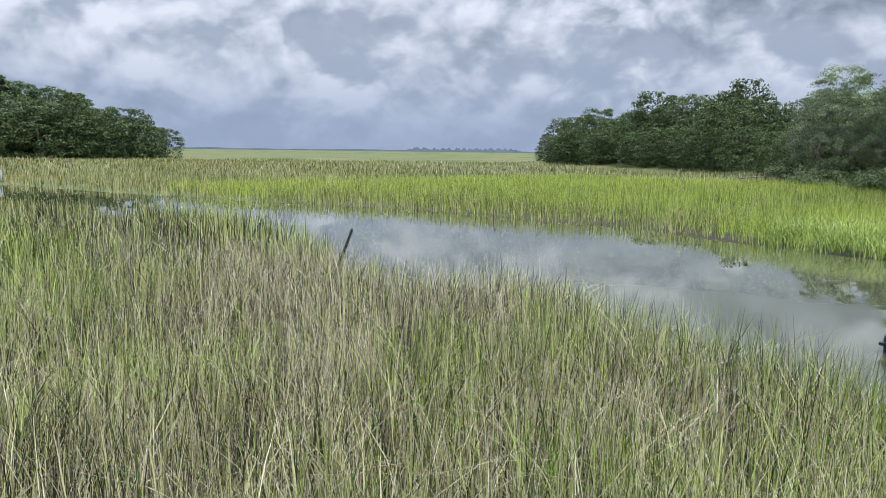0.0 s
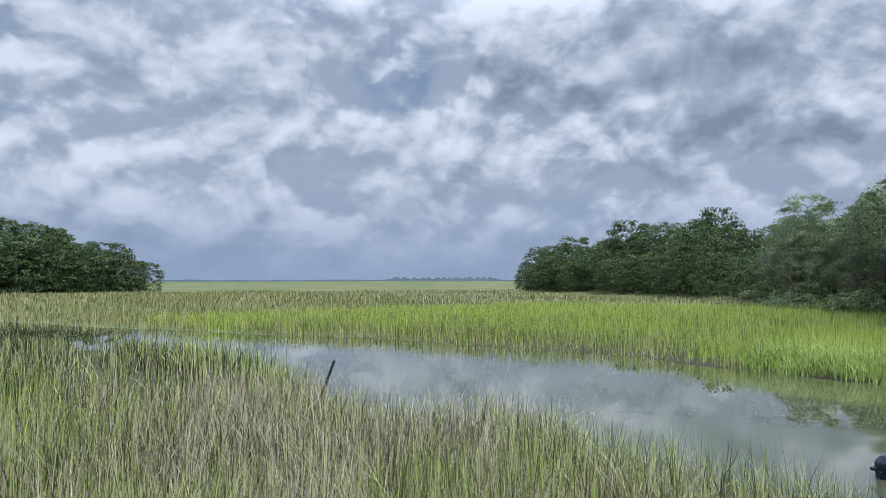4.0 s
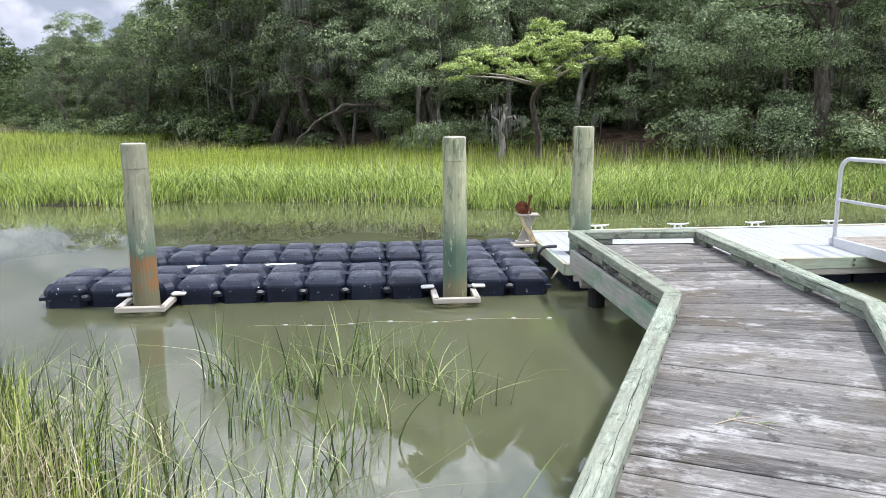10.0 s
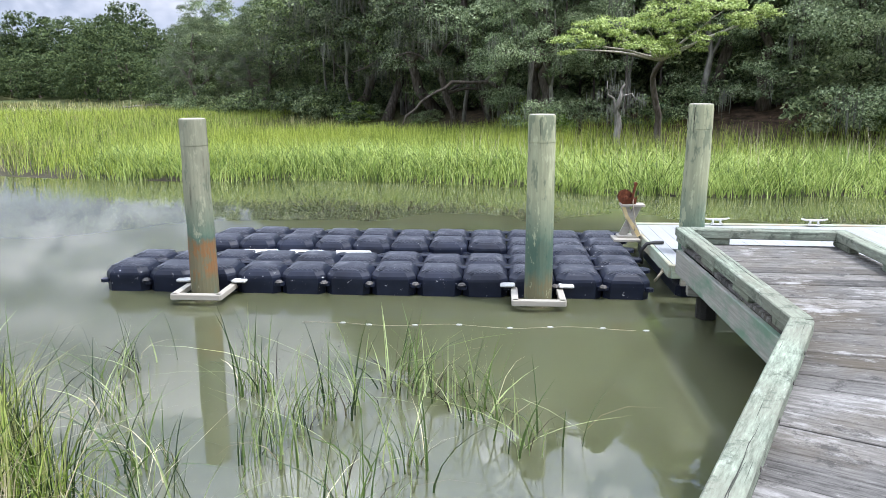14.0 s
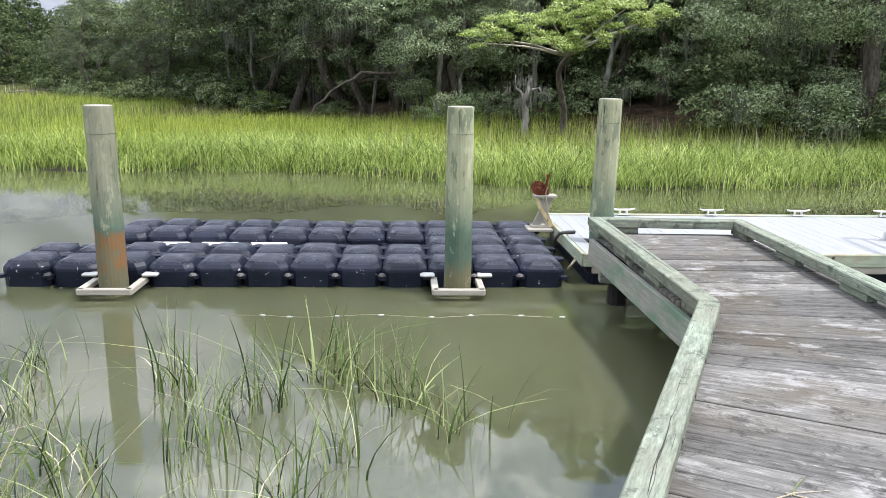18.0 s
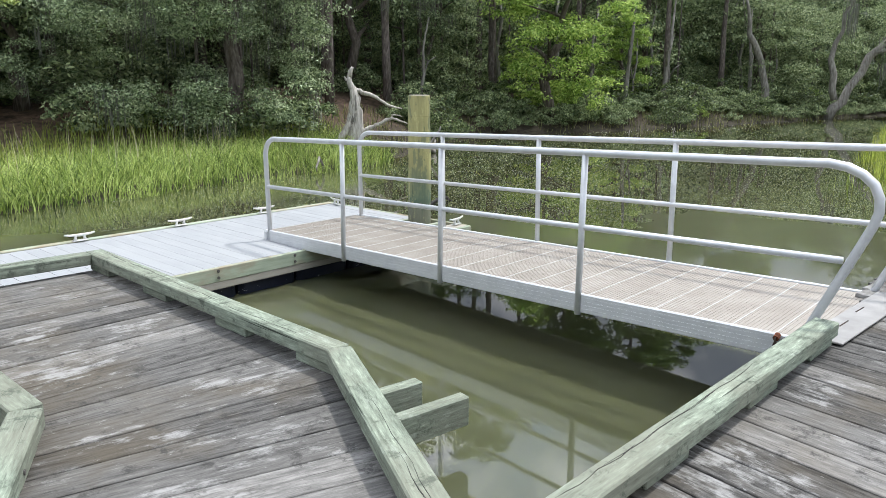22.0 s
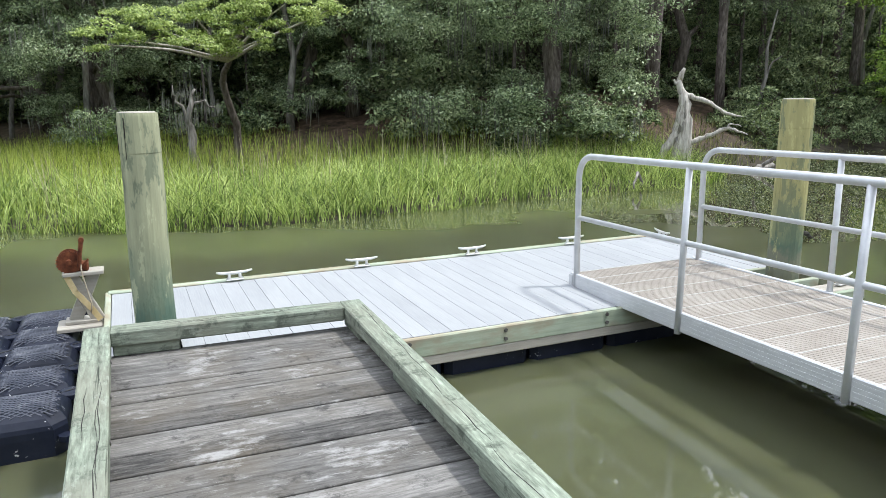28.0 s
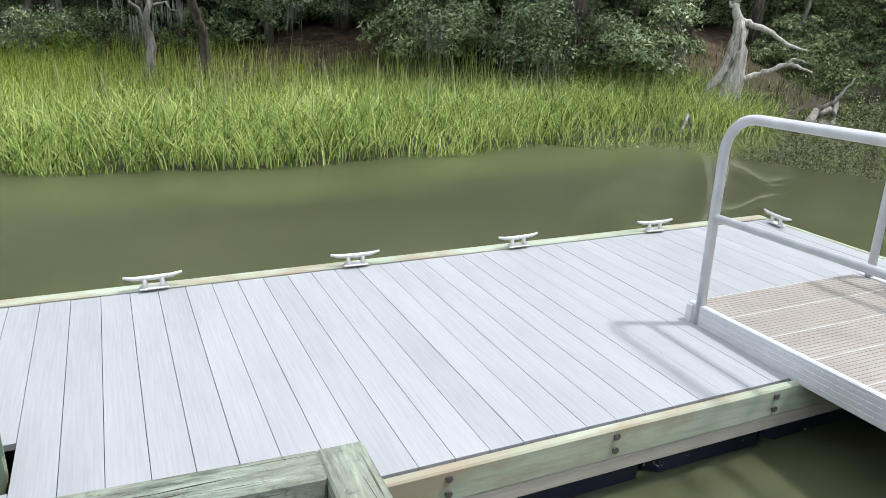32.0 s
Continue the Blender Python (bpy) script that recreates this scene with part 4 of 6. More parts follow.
def gang_x(y):
    return 4.205 + 0.036 * (y - 0.9)


def build_gangway():
    g = thing("gangway", "aluminium gangway with a ribbed deck and tubular handrails", "gangway")
    ya, yb = 0.92, -5.30
    wid = 1.45
    for k, off in enumerate((0.0, wid)):
        # side channel
        p0, p1 = Vector((gang_x(ya) + off, ya, gang_surface(ya) - 0.06)), Vector((gang_x(yb) + off, yb, gang_surface(yb) - 0.06))
        d = p1 - p0
        m = Matrix.Translation((p0 + p1) / 2) @ d.to_track_quat("X", "Z").to_matrix().to_4x4()
        ch = part("side_channel", box((d.length, 0.035, 0.15), None, 0.006), ALUMINIUM, g)
        ch.matrix_basis = m
        for zz in (-0.045, -0.015, 0.015, 0.045):
            part("channel_rib", box((d.length - 0.02, 0.0362, 0.012), pose(0, 0, zz), 0.0005), ALUMINIUM, ch)
        rail_h = 1.10
        dy = -0.08 * k
        top = lambda y: Vector((gang_x(y) + off, y, gang_surface(y) + rail_h))
        mid = lambda y: Vector((gang_x(y) + off, y, gang_surface(y) + 0.54))
        r = 0.028
        arc = [Vector((gang_x(ya) + off, ya - 0.08, gang_surface(ya) - 0.12)), Vector((gang_x(ya) + off, ya - 0.07, gang_surface(ya) + rail_h - 0.2))]
        for i in range(1, 6):
            a = math.pi / 2 * i / 6
            arc.append(Vector((gang_x(ya) + off, ya - 0.07 - 0.17 * (1 - math.cos(a)), gang_surface(ya) + rail_h - 0.2 + 0.2 * math.sin(a))))
        arc.append(top(ya - 0.26))
        for y, z in ((-5.08, 1.745), (-5.22, 1.752), (-5.33, 1.735), (-5.41, 1.70), (-5.475, 1.645), (-5.51, 1.57), (-5.515, 1.49), (-5.495, 1.41), (-5.455, 1.31), (-5.17, 0.62), (-5.14, 0.54)):
            arc.append(Vector((gang_x(y) + off, y + dy, z)))
        part("handrail", tube(arc, r, 12), ALUMINIUM, g, smooth=True)
        part("mid_rail", tube([mid(ya - 0.07), mid(-3.57), mid(-5.36 + dy)], 0.022, 10), ALUMINIUM, g, smooth=True)
        for y in (-0.60 + dy, -2.03 + dy / 2, -3.54 + dy / 2):
            part("stanchion", tube([(gang_x(y) + off + (-0.022 if k == 0 else 0.022), y - 0.005, gang_surface(y) - 0.15), (gang_x(y) + off, y, gang_surface(y) + rail_h)], 0.025, 10), ALUMINIUM, g, smooth=True)
    # decking: boards across with ribs
    n = 22
    step = (ya - yb) / n
    rot = math.degrees(math.atan(0.029))
    rib_bm = bmesh.new()
    for j in range(10):
        add_box(rib_bm, (wid - 0.06, 0.019, 0.008), pose(0, -step / 2 + step * (j + 0.5) / 10, 0.0132))
    rib_mesh = None
    for k in range(n):
        y = ya - step * (k + 0.5)
        x = gang_x(y) + wid / 2
        b = part("deck_plank", box((wid - 0.04, step - 0.003, 0.03), None, 0.002), GANG_DECK, g)
        b.matrix_basis = pose(x, y, gang_surface(y) - 0.015, -rot)
        if rib_mesh is None:
            rb = tagged(part("ribbing", rib_bm, GANG_DECK, b), kind="stuff")
            rib_mesh = rb.data
        else:
            rb = tagged(link_mesh("ribbing", rib_mesh, b), kind="stuff")
        part("joint_line", box((wid - 0.05, 0.010, 0.005), pose(0, step / 2 - 0.002, 0.0178)), GANG_LINE, b)
    part("hinge_plate", box((1.40, 0.22, 0.012), pose(4.62, -5.375, 0.694, 0, 0, -4.3), 0.003), PLATE, g, "pale metal hinge plate onto the deck")
    for x in (0.35, 0.75):
        part("hinge_slot", box((0.16, 0.008, 0.003), pose(gang_x(-5.38) + x, -5.335, 0.7015, 0, 0, -4.3)), DARK_IRON, g)
    part("end_bar", box((wid, 0.05, 0.10), pose(gang_x(-5.3) + wid / 2, -5.27, gang_surface(-5.3) - 0.05), 0.004), ALUMINIUM, g)
    part("end_lip", box((wid + 0.06, 0.05, 0.12), pose(gang_x(0.9) + wid / 2, 0.90, gang_surface(0.9) - 0.06), 0.004), ALUMINIUM, g)


build_gangway()


def build_chain():
    c = thing("safety_chain", "short dark rusted chain hanging by the gangway's end", "chain")
    for k in range(4):
        bm = bmesh.new()
        pts = [(0.014 * math.cos(a), 0, 0.024 * math.sin(a)) for a in (2 * math.pi * j / 8 for j in range(9))]
        add_tube(bm, pts, 0.005, 6, cap=False)
        part("link", bm, CHAIN, c).matrix_basis = pose(3.93 + 0.008 * k, -5.05, 0.62 - 0.036 * k, 0, 0, 90 * (k % 2))
    part("shackle", tube([(3.93, -5.05, 0.635), (3.97, -5.05, 0.65)], 0.02, 8), RUST, c)


build_chain()


def build_winch():
    w = thing("boat_winch", "rusty hand winch on a pale wooden stand", "winch", "", "", (0.02, 1.75, 0.27))
    part("foot_board", box((0.34, 0.28, 0.035), pose(0, 0, 0.03), 0.006), PALE_WOOD, w)
    part("foot_board", box((0.26, 0.16, 0.03), pose(0.02, 0.03, 0.062), 0.005), PALE_WOOD, w)
    # two splayed boards that cross below the middle
    for lean, y in ((24, 0.025), (-24, -0.022)):
        part("leg", box((0.10, 0.04, 0.44), pose(0.05, y, 0.265, 0, lean, 0), 0.005), PALE_WOOD, w)
    part("top_board", box((0.30, 0.18, 0.03), pose(0.06, 0, 0.47), 0.005), PALE_WOOD, w)
    strap = bmesh.new()
    for (xa, za), (xb, zb) in (((-0.06, 0.46), (-0.01, 0.33)), ((-0.01, 0.33), (0.10, 0.17)), ((0.10, 0.17), (0.15, 0.08))):
        d = Vector((xb - xa, 0, zb - za))
        add_box(strap, (d.length + 0.006, 0.045, 0.004), Matrix.Translation(((xa + xb) / 2, -0.075, (za + zb) / 2)) @ d.to_track_quat("X", "Y").to_matrix().to_4x4())
    part("strap", strap, STRAP, w, "yellowed webbing strap")
    part("cord", tube([(0.05, -0.09, 0.60), (0.055, -0.095, 0.47), (0.08, -0.10, 0.33), (0.10, -0.095, 0.22), (0.09, -0.10, 0.15)], 0.006, 6), ROPE, w, "thin knotted cord", smooth=True)
    part("drum", tube([(-0.03, -0.055, 0.57), (-0.03, 0.055, 0.57)], [0.06, 0.06], 14), RUST, w)
    for y in (-0.06, 0.06):
        part("flange", tube([(-0.03, y - 0.005, 0.57), (-0.03, y + 0.005, 0.57)], [0.088, 0.088], 20), RUST, w)
    teeth = bmesh.new()
    for k in range(22):
        q = 2 * math.pi * k / 22
        add_box(teeth, (0.012, 0.012, 0.012), pose(-0.03 + 0.09 * math.cos(q), -0.06, 0.57 + 0.09 * math.sin(q), 0, -math.degrees(q), 0))
    part("gear_teeth", teeth, RUST, w)
    part("hub", tube([(-0.03, -0.085, 0.57), (-0.03, -0.06, 0.57)], [0.022, 0.026], 10), RUST, w)
    part("crank", tube([(0.04, -0.085, 0.53), (0.055, -0.09, 0.64), (0.075, -0.09, 0.745)], [0.016, 0.016, 0.018], 8), RUST, w)
    part("crank_grip", tube([(0.075, -0.12, 0.75), (0.075, -0.06, 0.75)], [0.021, 0.021], 10), RUST, w)
    part("bracket", box((0.17, 0.10, 0.075), pose(0.02, 0, 0.52), 0.012), RUST, w)
    part("pawl", tube([(0.07, -0.06, 0.54), (0.11, -0.065, 0.585)], [0.012, 0.007], 6), RUST, w)


build_winch()


def build_hose():
    h = thing("fender_hose", "black rubber hose looped over the dock's edge", "hose")
    part("hose_loop", tube([(0.12, 1.15, 0.12), (0.10, 1.13, 0.28), (0.16, 1.12, 0.37), (0.26, 1.13, 0.385), (0.36, 1.16, 0.38)], 0.022, 10), RUBBER, h, smooth=True)
    r = thing("mooring_rope", "faded rope loop on the dock's corner", "rope")
    part("rope_loop", tube([(0.18, 0.30, 0.24), (0.12, 0.24, 0.20), (0.11, 0.33, 0.13), (0.17, 0.42, 0.16), (0.20, 0.36, 0.26)], 0.014, 8), ROPE, r, smooth=True)


build_hose()


# ---- plants ----


def blades(P, h, width, lean, segs, rs, droop=0.0):
    """Grass blades at plan points P (with ground height z), heights h: arrays of places and triangles."""
    n = len(P)
    ang = rs.rand(n) * 2 * np.pi
    la = rs.rand(n) * 2 * np.pi
    ln = lean * (0.35 + 0.9 * rs.rand(n) if droop else 0.2 + rs.rand(n) ** 3 * 2.2)
    side = np.stack([np.cos(ang), np.sin(ang), 0 * ang], 1)
    out = np.stack([np.cos(la), np.sin(la), 0 * la], 1)
    V, rows = [], segs + 1
    for k in range(rows):
        t = k / segs
        c = P + out * (ln * h * t * t)[:, None]
        c[:, 2] += h * t * (1 - 0.25 * np.minimum(ln, 1.2) * t - droop * ln * t * t)
        w = width * (1 - t) ** 0.7 * (0.7 + 0.6 * rs.rand(n)) if k < segs else 0
        if k < segs:
            V += [c - side * (w / 2)[:, None], c + side * (w / 2)[:, None]]
        else:
            V += [c]
    m = len(V)
    A = np.stack(V, 1).reshape(-1, 3)
    base = (np.arange(n) * m)[:, None]
    T = []
    for k in range(segs - 1):
        a = 2 * k
        T += [base + [a, a + 1, a + 3], base + [a, a + 3, a + 2]]
    a = 2 * (segs - 1)
    T += [base + [a, a + 1, a + 2]]
    return A, np.concatenate(T)


def scatter(n, x0, x1, y0, y1, rs):
    return np.column_stack([rs.uniform(x0, x1, n), rs.uniform(y0, y1, n)])


def put_grass(name, label, P, h, width, lean, segs, mat, rs, droop=0.0):
    z = height(P)
    A, T = blades(np.column_stack([P, z - 0.03]), h, width, lean, segs, rs, droop)
    ob = np_mesh(name, A, T, mat)
    return tagged(ob, label, "grass", kind="stuff")


def deck_clear(P):
    """Land that no deck covers, a little beyond the kerb."""
    left = np.array([walk_left(v) for v in P[:, 1]]) if len(P) else np.zeros(0)
    return (P[:, 0] < left - 0.25) | (P[:, 1] > 0)


def near_marsh():
    rs = np.random.RandomState(21)
    kinds = ((NEAR_GRASS, 0.52, "marsh_grass", "tall mixed green and straw marsh grass beside the walkway"),
             (DRY_GRASS, 0.30, "dry_grass", "dead brown grass stems among the marsh grass"),
             (GREEN_GRASS, 0.27, "green_grass", "fresh green cordgrass blades in the near marsh"))
    for k, (mat, share, name, label) in enumerate(kinds):
        parts = []
        for x0, x1, y0, y1, dens in ((-9, -1, -12, -3, 760), (-16, -9, -16, 0, 360), (-9, -3, -16, -12, 360), (-30, -16, -18, 3, 120)):
            parts.append(scatter(int((x1 - x0) * (y1 - y0) * dens * share), x0, x1, y0, y1, rs))
        P = np.concatenate(parts)
        d = creek_distance(P) + 0.35 * wave(P, 0.8, 9)
        # straw and green stand in patches; a brown belt lies along the outer edge
        belt = np.exp(-((P[:, 0] + 11.5) / 4.0) ** 2 - ((P[:, 1] + 4.2) / 1.8) ** 2)
        straw = wave(P, 1.3, 31) + 0.5 * wave(P, 0.45, 35) + 1.3 * belt
        gaps = wave(P, 0.55, 36) - 1.6 * (wave(P, 1.5, 50) > 0.62) - 1.5 * np.exp(-((P[:, 0] + 12.6) / 1.3) ** 2 - ((P[:, 1] + 9.2) / 0.9) ** 2)
        p = np.clip(0.62 + 0.6 * gaps, 0.06, 1)
        p *= np.clip(0.55 + 0.6 * straw, 0.08, 1) if k == 1 else np.clip(0.75 - 0.45 * straw, 0.12, 1)
        pool = np.exp(-((P[:, 0] + 11.2) / 1.6) ** 2 - ((P[:, 1] + 10.6) / 1.1) ** 2)
        keep = (d > -0.15) & deck_clear(P) & (rs.rand(len(P)) < p * (1 - 0.72 * (pool > 0.4)))
        if k == 2:
            keep &= (d < 1.6) | (straw < -0.25)
        if k == 1:
            keep &= d > 0.35
        P = P[keep]
        edge = np.clip(0.85 + creek_distance(P) / 3.0, 0.85, 1)
        h = (0.54 + 0.42 * rs.rand(len(P)) + 0.12 * wave(P, 1.2, 7) + 0.12 * wave(P, 0.5, 17)) * edge * (1.05 if k != 1 else 0.98)
        put_grass(name, label, P, h, (0.6 + 0.7 * rs.rand(len(P))) * (0.0125 + 0.014 * np.clip((np.hypot(P[:, 0] + 3, P[:, 1] + 9) - 4) / 14, 0, 1)), 0.33 if k != 1 else 0.55, 3, mat, rs)
    # pale broken straws that lie across the rest
    P = np.concatenate([scatter(16000, -9, -1, -12, -3, rs), scatter(12000, -16, -9, -16, 0, rs)])
    P = P[(creek_distance(P) > 0.2) & deck_clear(P)]
    z = height(P) + 0.32 * rs.rand(len(P))
    A, T = blades(np.column_stack([P, z]), 0.40 + 0.45 * rs.rand(len(P)), 0.0065 + 0 * z, 0.95, 3, rs)
    tagged(np_mesh("bent_straw", A, T, STRAW), "pale bent straws lying across the marsh grass", "grass", kind="stuff")


def water_tufts():
    rs = np.random.RandomState(5)
    spots = [(-3.4, -2.6, .9), (-2.7, -2.85, 1), (-2.3, -2.45, .9), (-1.75, -2.9, .8), (-1.4, -3.3, .6), (-3.0, -3.6, .9), (-4.3, -3.0, .8), (-2.9, -3.15, .7), (-2.2, -3.6, .7),
             (-4.6, -2.2, .5), (-2.6, -4.9, 1), (-3.3, -4.5, 1), (-4.1, -4.1, 1), (-5.0, -3.4, 1), (-5.6, -2.6, .7), (-2.4, -4.2, .7), (-1.7, -5.5, .7), (-3.7, -3.7, .7), (-6.6, -2.3, .7), (-2.0, -2.5, .6)]
    P, H = [], []
    for x, y, s in spots:
        n = int(36 * s)
        P.append(np.column_stack([rs.normal(x, 0.12, n), rs.normal(y, 0.10, n)]))
        H.append((0.35 + 0.42 * rs.rand(n)) * s ** 0.5)
    P, H = np.concatenate(P), np.concatenate(H)
    A, T = blades(np.column_stack([P, 0 * H - 0.08]), H + 0.08, 0.009 + 0.009 * rs.rand(len(H)), 0.75, 5, rs)
    tagged(np_mesh("water_grass", A, T, TUFT_GRASS), "sparse green grass tufts standing in the creek", "grass", kind="stuff")
    P = P[rs.rand(len(P)) < 0.30] + rs.normal(0, 0.06, (1, 2))
    A, T = blades(np.column_stack([P, np.full(len(P), -0.05)]), 0.30 + 0.35 * rs.rand(len(P)), np.full(len(P), 0.009), 0.9, 4, rs, 0.35)
    tagged(np_mesh("dead_water_grass", A, T, DRY_GRASS), "bent dead blades among the creek's grass tufts", "grass", kind="stuff")


def far_marsh():
    rs = np.random.RandomState(33)
    # strip along the far bank, tall and bright
    for k, (mat, name, label) in enumerate(((BRIGHT_GRASS, "bank_grass", "bright yellow-green cordgrass along the far bank"), (GREEN_GRASS, "bank_grass", "darker green cordgrass along the far bank"))):
        P = np.concatenate([scatter(62000 if k == 0 else 42000, -14, 14, 4.5, 22, rs), scatter(36000, -45, -14, 6, 45, rs)])
        d = creek_distance(P) + 0.3 * wave(P, 1.0, 12)
        f = forest_depth(P)
        patch = wave(P, 3.5, 40)
        keep = (d > 0) & (f < 1.5 + wave(P, 2, 8)) & (inside_creek(P) == False)
        keep &= (rs.rand(len(P)) < (np.clip(0.6 + 0.6 * patch, 0.1, 1) if k == 0 else np.clip(0.5 - 0.5 * patch, 0.1, 1)))
        keep &= ~((P[:, 0] > -7) & (d < 2.2) & (rs.rand(len(P)) < 0.65))
        if k == 0:
            keep &= (P[:, 0] < 1) | (rs.rand(len(P)) < 0.35)
        P = P[keep]
        h = (0.62 + 0.30 * rs.rand(len(P))) * np.clip(0.65 + creek_distance(P) / 3.0, 0.6, 1)
        dist = np.hypot(P[:, 0], P[:, 1] + 7)
        put_grass(name, label, P, h, 0.011 + 0.012 * np.clip((dist - 14) / 25, 0, 1), 0.4, 2, mat, rs)
    # drooping blades hang over the water all along the bank
    P = scatter(80000, -12, 14, 4.6, 13, rs)
    d = creek_distance(P) + 0.22 * wave(P, 0.7, 12)
    P = P[(d > -0.12) & (forest_depth(P) < 0.5) & (rs.rand(len(P)) < np.clip(1.15 - d / 4.5, 0.15, 1) * np.clip(0.75 + 0.4 * wave(P, 0.6, 44), 0.2, 1))]
    h = (0.62 + 0.45 * rs.rand(len(P))) * np.clip(0.7 + creek_distance(P) / 3.0, 0.62, 1)
    put_grass("overhanging_grass", "drooping green cordgrass hanging over the far bank's water", P, h * 1.1, 0.017 + 0 * h, 0.95, 4, EDGE_GRASS, rs, 0.30)
    P = scatter(420, -3, 12, 6.5, 12.5, rs)
    P = P[(creek_distance(P) > 1.0) & (forest_depth(P) < 0)]
    put_grass("reed_stems", "tall thin pale reed stems above the bank grass", P, 1.05 + 0.35 * rs.rand(len(P)), 0.016 + 0 * P[:, 0], 0.12, 3, STRAW, rs)
    P = scatter(26000, -22, 4, 8, 24, rs)
    patch = wave(P, 2.6, 71) - 0.05 * np.abs(creek_distance(P) - 2.5)
    P = P[(creek_distance(P) > 0.6) & (forest_depth(P) < 0) & (patch > 0.28)]
    put_grass("bank_dry_grass", "tan dead grass patches along the far bank", P, 0.6 + 0.32 * rs.rand(len(P)), 0.016 + 0 * P[:, 0], 0.5, 2, DRY_GRASS, rs)
    # open marsh to the west
    for mat, n, name, label, seed in ((FAR_GRASS, 150000, "open_marsh_grass", "wide yellow-green open marsh grass", 51), (DRY_GRASS, 26000, "open_dry_grass", "straw-brown patches in the open marsh", 52)):
        rr = 14 + 150 * rs.rand(n) ** 1.5
        a = np.radians(rs.uniform(100, 202, n))
        P = np.column_stack([-3 + rr * np.cos(a), -9 + rr * np.sin(a)])
        d = creek_distance(P)
        patch = wave(P, 9, seed)
        keep = (d > 0.1) & (forest_depth(P) < 1) & ((P[:, 0] < -14) | (P[:, 1] > 12)) & (rs.rand(n) < np.clip(0.55 + 0.6 * patch, 0.05, 1)) & ~((P[:, 1] < 3) & (P[:, 0] > -30))
        P = P[keep]
        dist = np.hypot(P[:, 0] + 3, P[:, 1] + 9)
        h = 0.55 + 0.35 * rs.rand(len(P))
        put_grass(name, label, P, h * (0.85 + 0.3 * wave(P, 2.2, 91)), 0.009 + 0.0007 * dist, 0.4, 2, mat, rs)
    # marsh on the other side of the creek's bend
    P = np.concatenate([scatter(46000, 12, 24, -14, 0, rs), scatter(34000, 24, 60, -14, 3, rs)])
    d = creek_distance(P) + 0.5 * wave(P, 1.0, 15)
    P = P[(d > 0) & (P[:, 1] < 5) & (rs.rand(len(P)) < np.clip(0.3 + d / 1.5, 0, 1))]
    h = (0.66 + 0.32 * rs.rand(len(P)) + 0.10 * wave(P, 1.5, 77)) * np.clip(0.7 + creek_distance(P) / 4, 0.7, 1.1)
    put_grass("bend_grass", "tall bright green cordgrass at the creek's bend", P, h, 0.014 + 0 * P[:, 0], 0.45, 3, BRIGHT_GRASS, rs)
    P = scatter(900, 11.5, 18, -7, -1.8, rs)
    P = P[inside_creek(P) & (creek_distance(P) > -3.2) & (rs.rand(len(P)) < np.clip(0.5 + 0.7 * wave(P, 0.6, 78), 0.05, 1))]
    A, T = blades(np.column_stack([P, np.full(len(P), -0.05)]), 0.3 + 0.5 * rs.rand(len(P)), np.full(len(P), 0.014), 0.6, 4, rs)
    tagged(np_mesh("bend_water_grass", A, T, GREEN_GRASS), "thin green blades standing in the creek before the bend", "grass", kind="stuff")


def south_marsh():
    rs = np.random.RandomState(88)
    P = scatter(16000, -8, 10, -22, -9.5, rs)
    P = P[(creek_distance(P) > 0.3) & ~((P[:, 0] > -6.5) & (P[:, 1] > -15) & (P[:, 0] < walk_right(-12) + 2.5)) & (rs.rand(len(P)) < np.clip(0.6 + 0.5 * wave(P, 1.3, 89), 0.1, 1))]
    put_grass("south_marsh_grass", "mixed marsh grass south of the timber landing", P, 0.6 + 0.3 * rs.rand(len(P)), 0.014 + 0 * P[:, 0], 0.4, 2, NEAR_GRASS, rs)


near_marsh()
south_marsh()
water_tufts()
far_marsh()


def leaf_cloud(centres, radii, per, size, rs, flat=0.7, droop=0.0):
    """Leaves, each a small folded blade of two triangles, over the outside of many small clumps."""
    C = np.repeat(centres, per, 0)
    R = np.repeat(radii, per)
    n = len(C)
    d = rs.normal(size=(n, 3))
    d /= np.linalg.norm(d, axis=1)[:, None]
    d[:, 2] = np.abs(d[:, 2]) * 0.9 - 0.35 * (rs.rand(n) < 0.45)
    p = C + d * (R * (0.35 + 0.65 * rs.rand(n) ** 0.5))[:, None] * [1, 1, flat]
    p[:, 2] -= droop * R * rs.rand(n)
    face = d * 0.7 + rs.normal(size=(n, 3)) * 0.45 + [0, 0, 0.45]
    u = np.cross(face, rs.normal(size=(n, 3)))
    u /= np.linalg.norm(u, axis=1)[:, None]
    w = np.cross(u, face)
    w /= np.linalg.norm(w, axis=1)[:, None]
    s = (size * (0.6 + 0.8 * rs.rand(n)))[:, None]
    V = np.stack([p - u * s, p + w * s * 0.42, p + u * s, p - w * s * 0.42], 1).reshape(-1, 3)
    b = (np.arange(n) * 4)[:, None]
    return V, np.concatenate([b + [0, 1, 2], b + [0, 2, 3]])


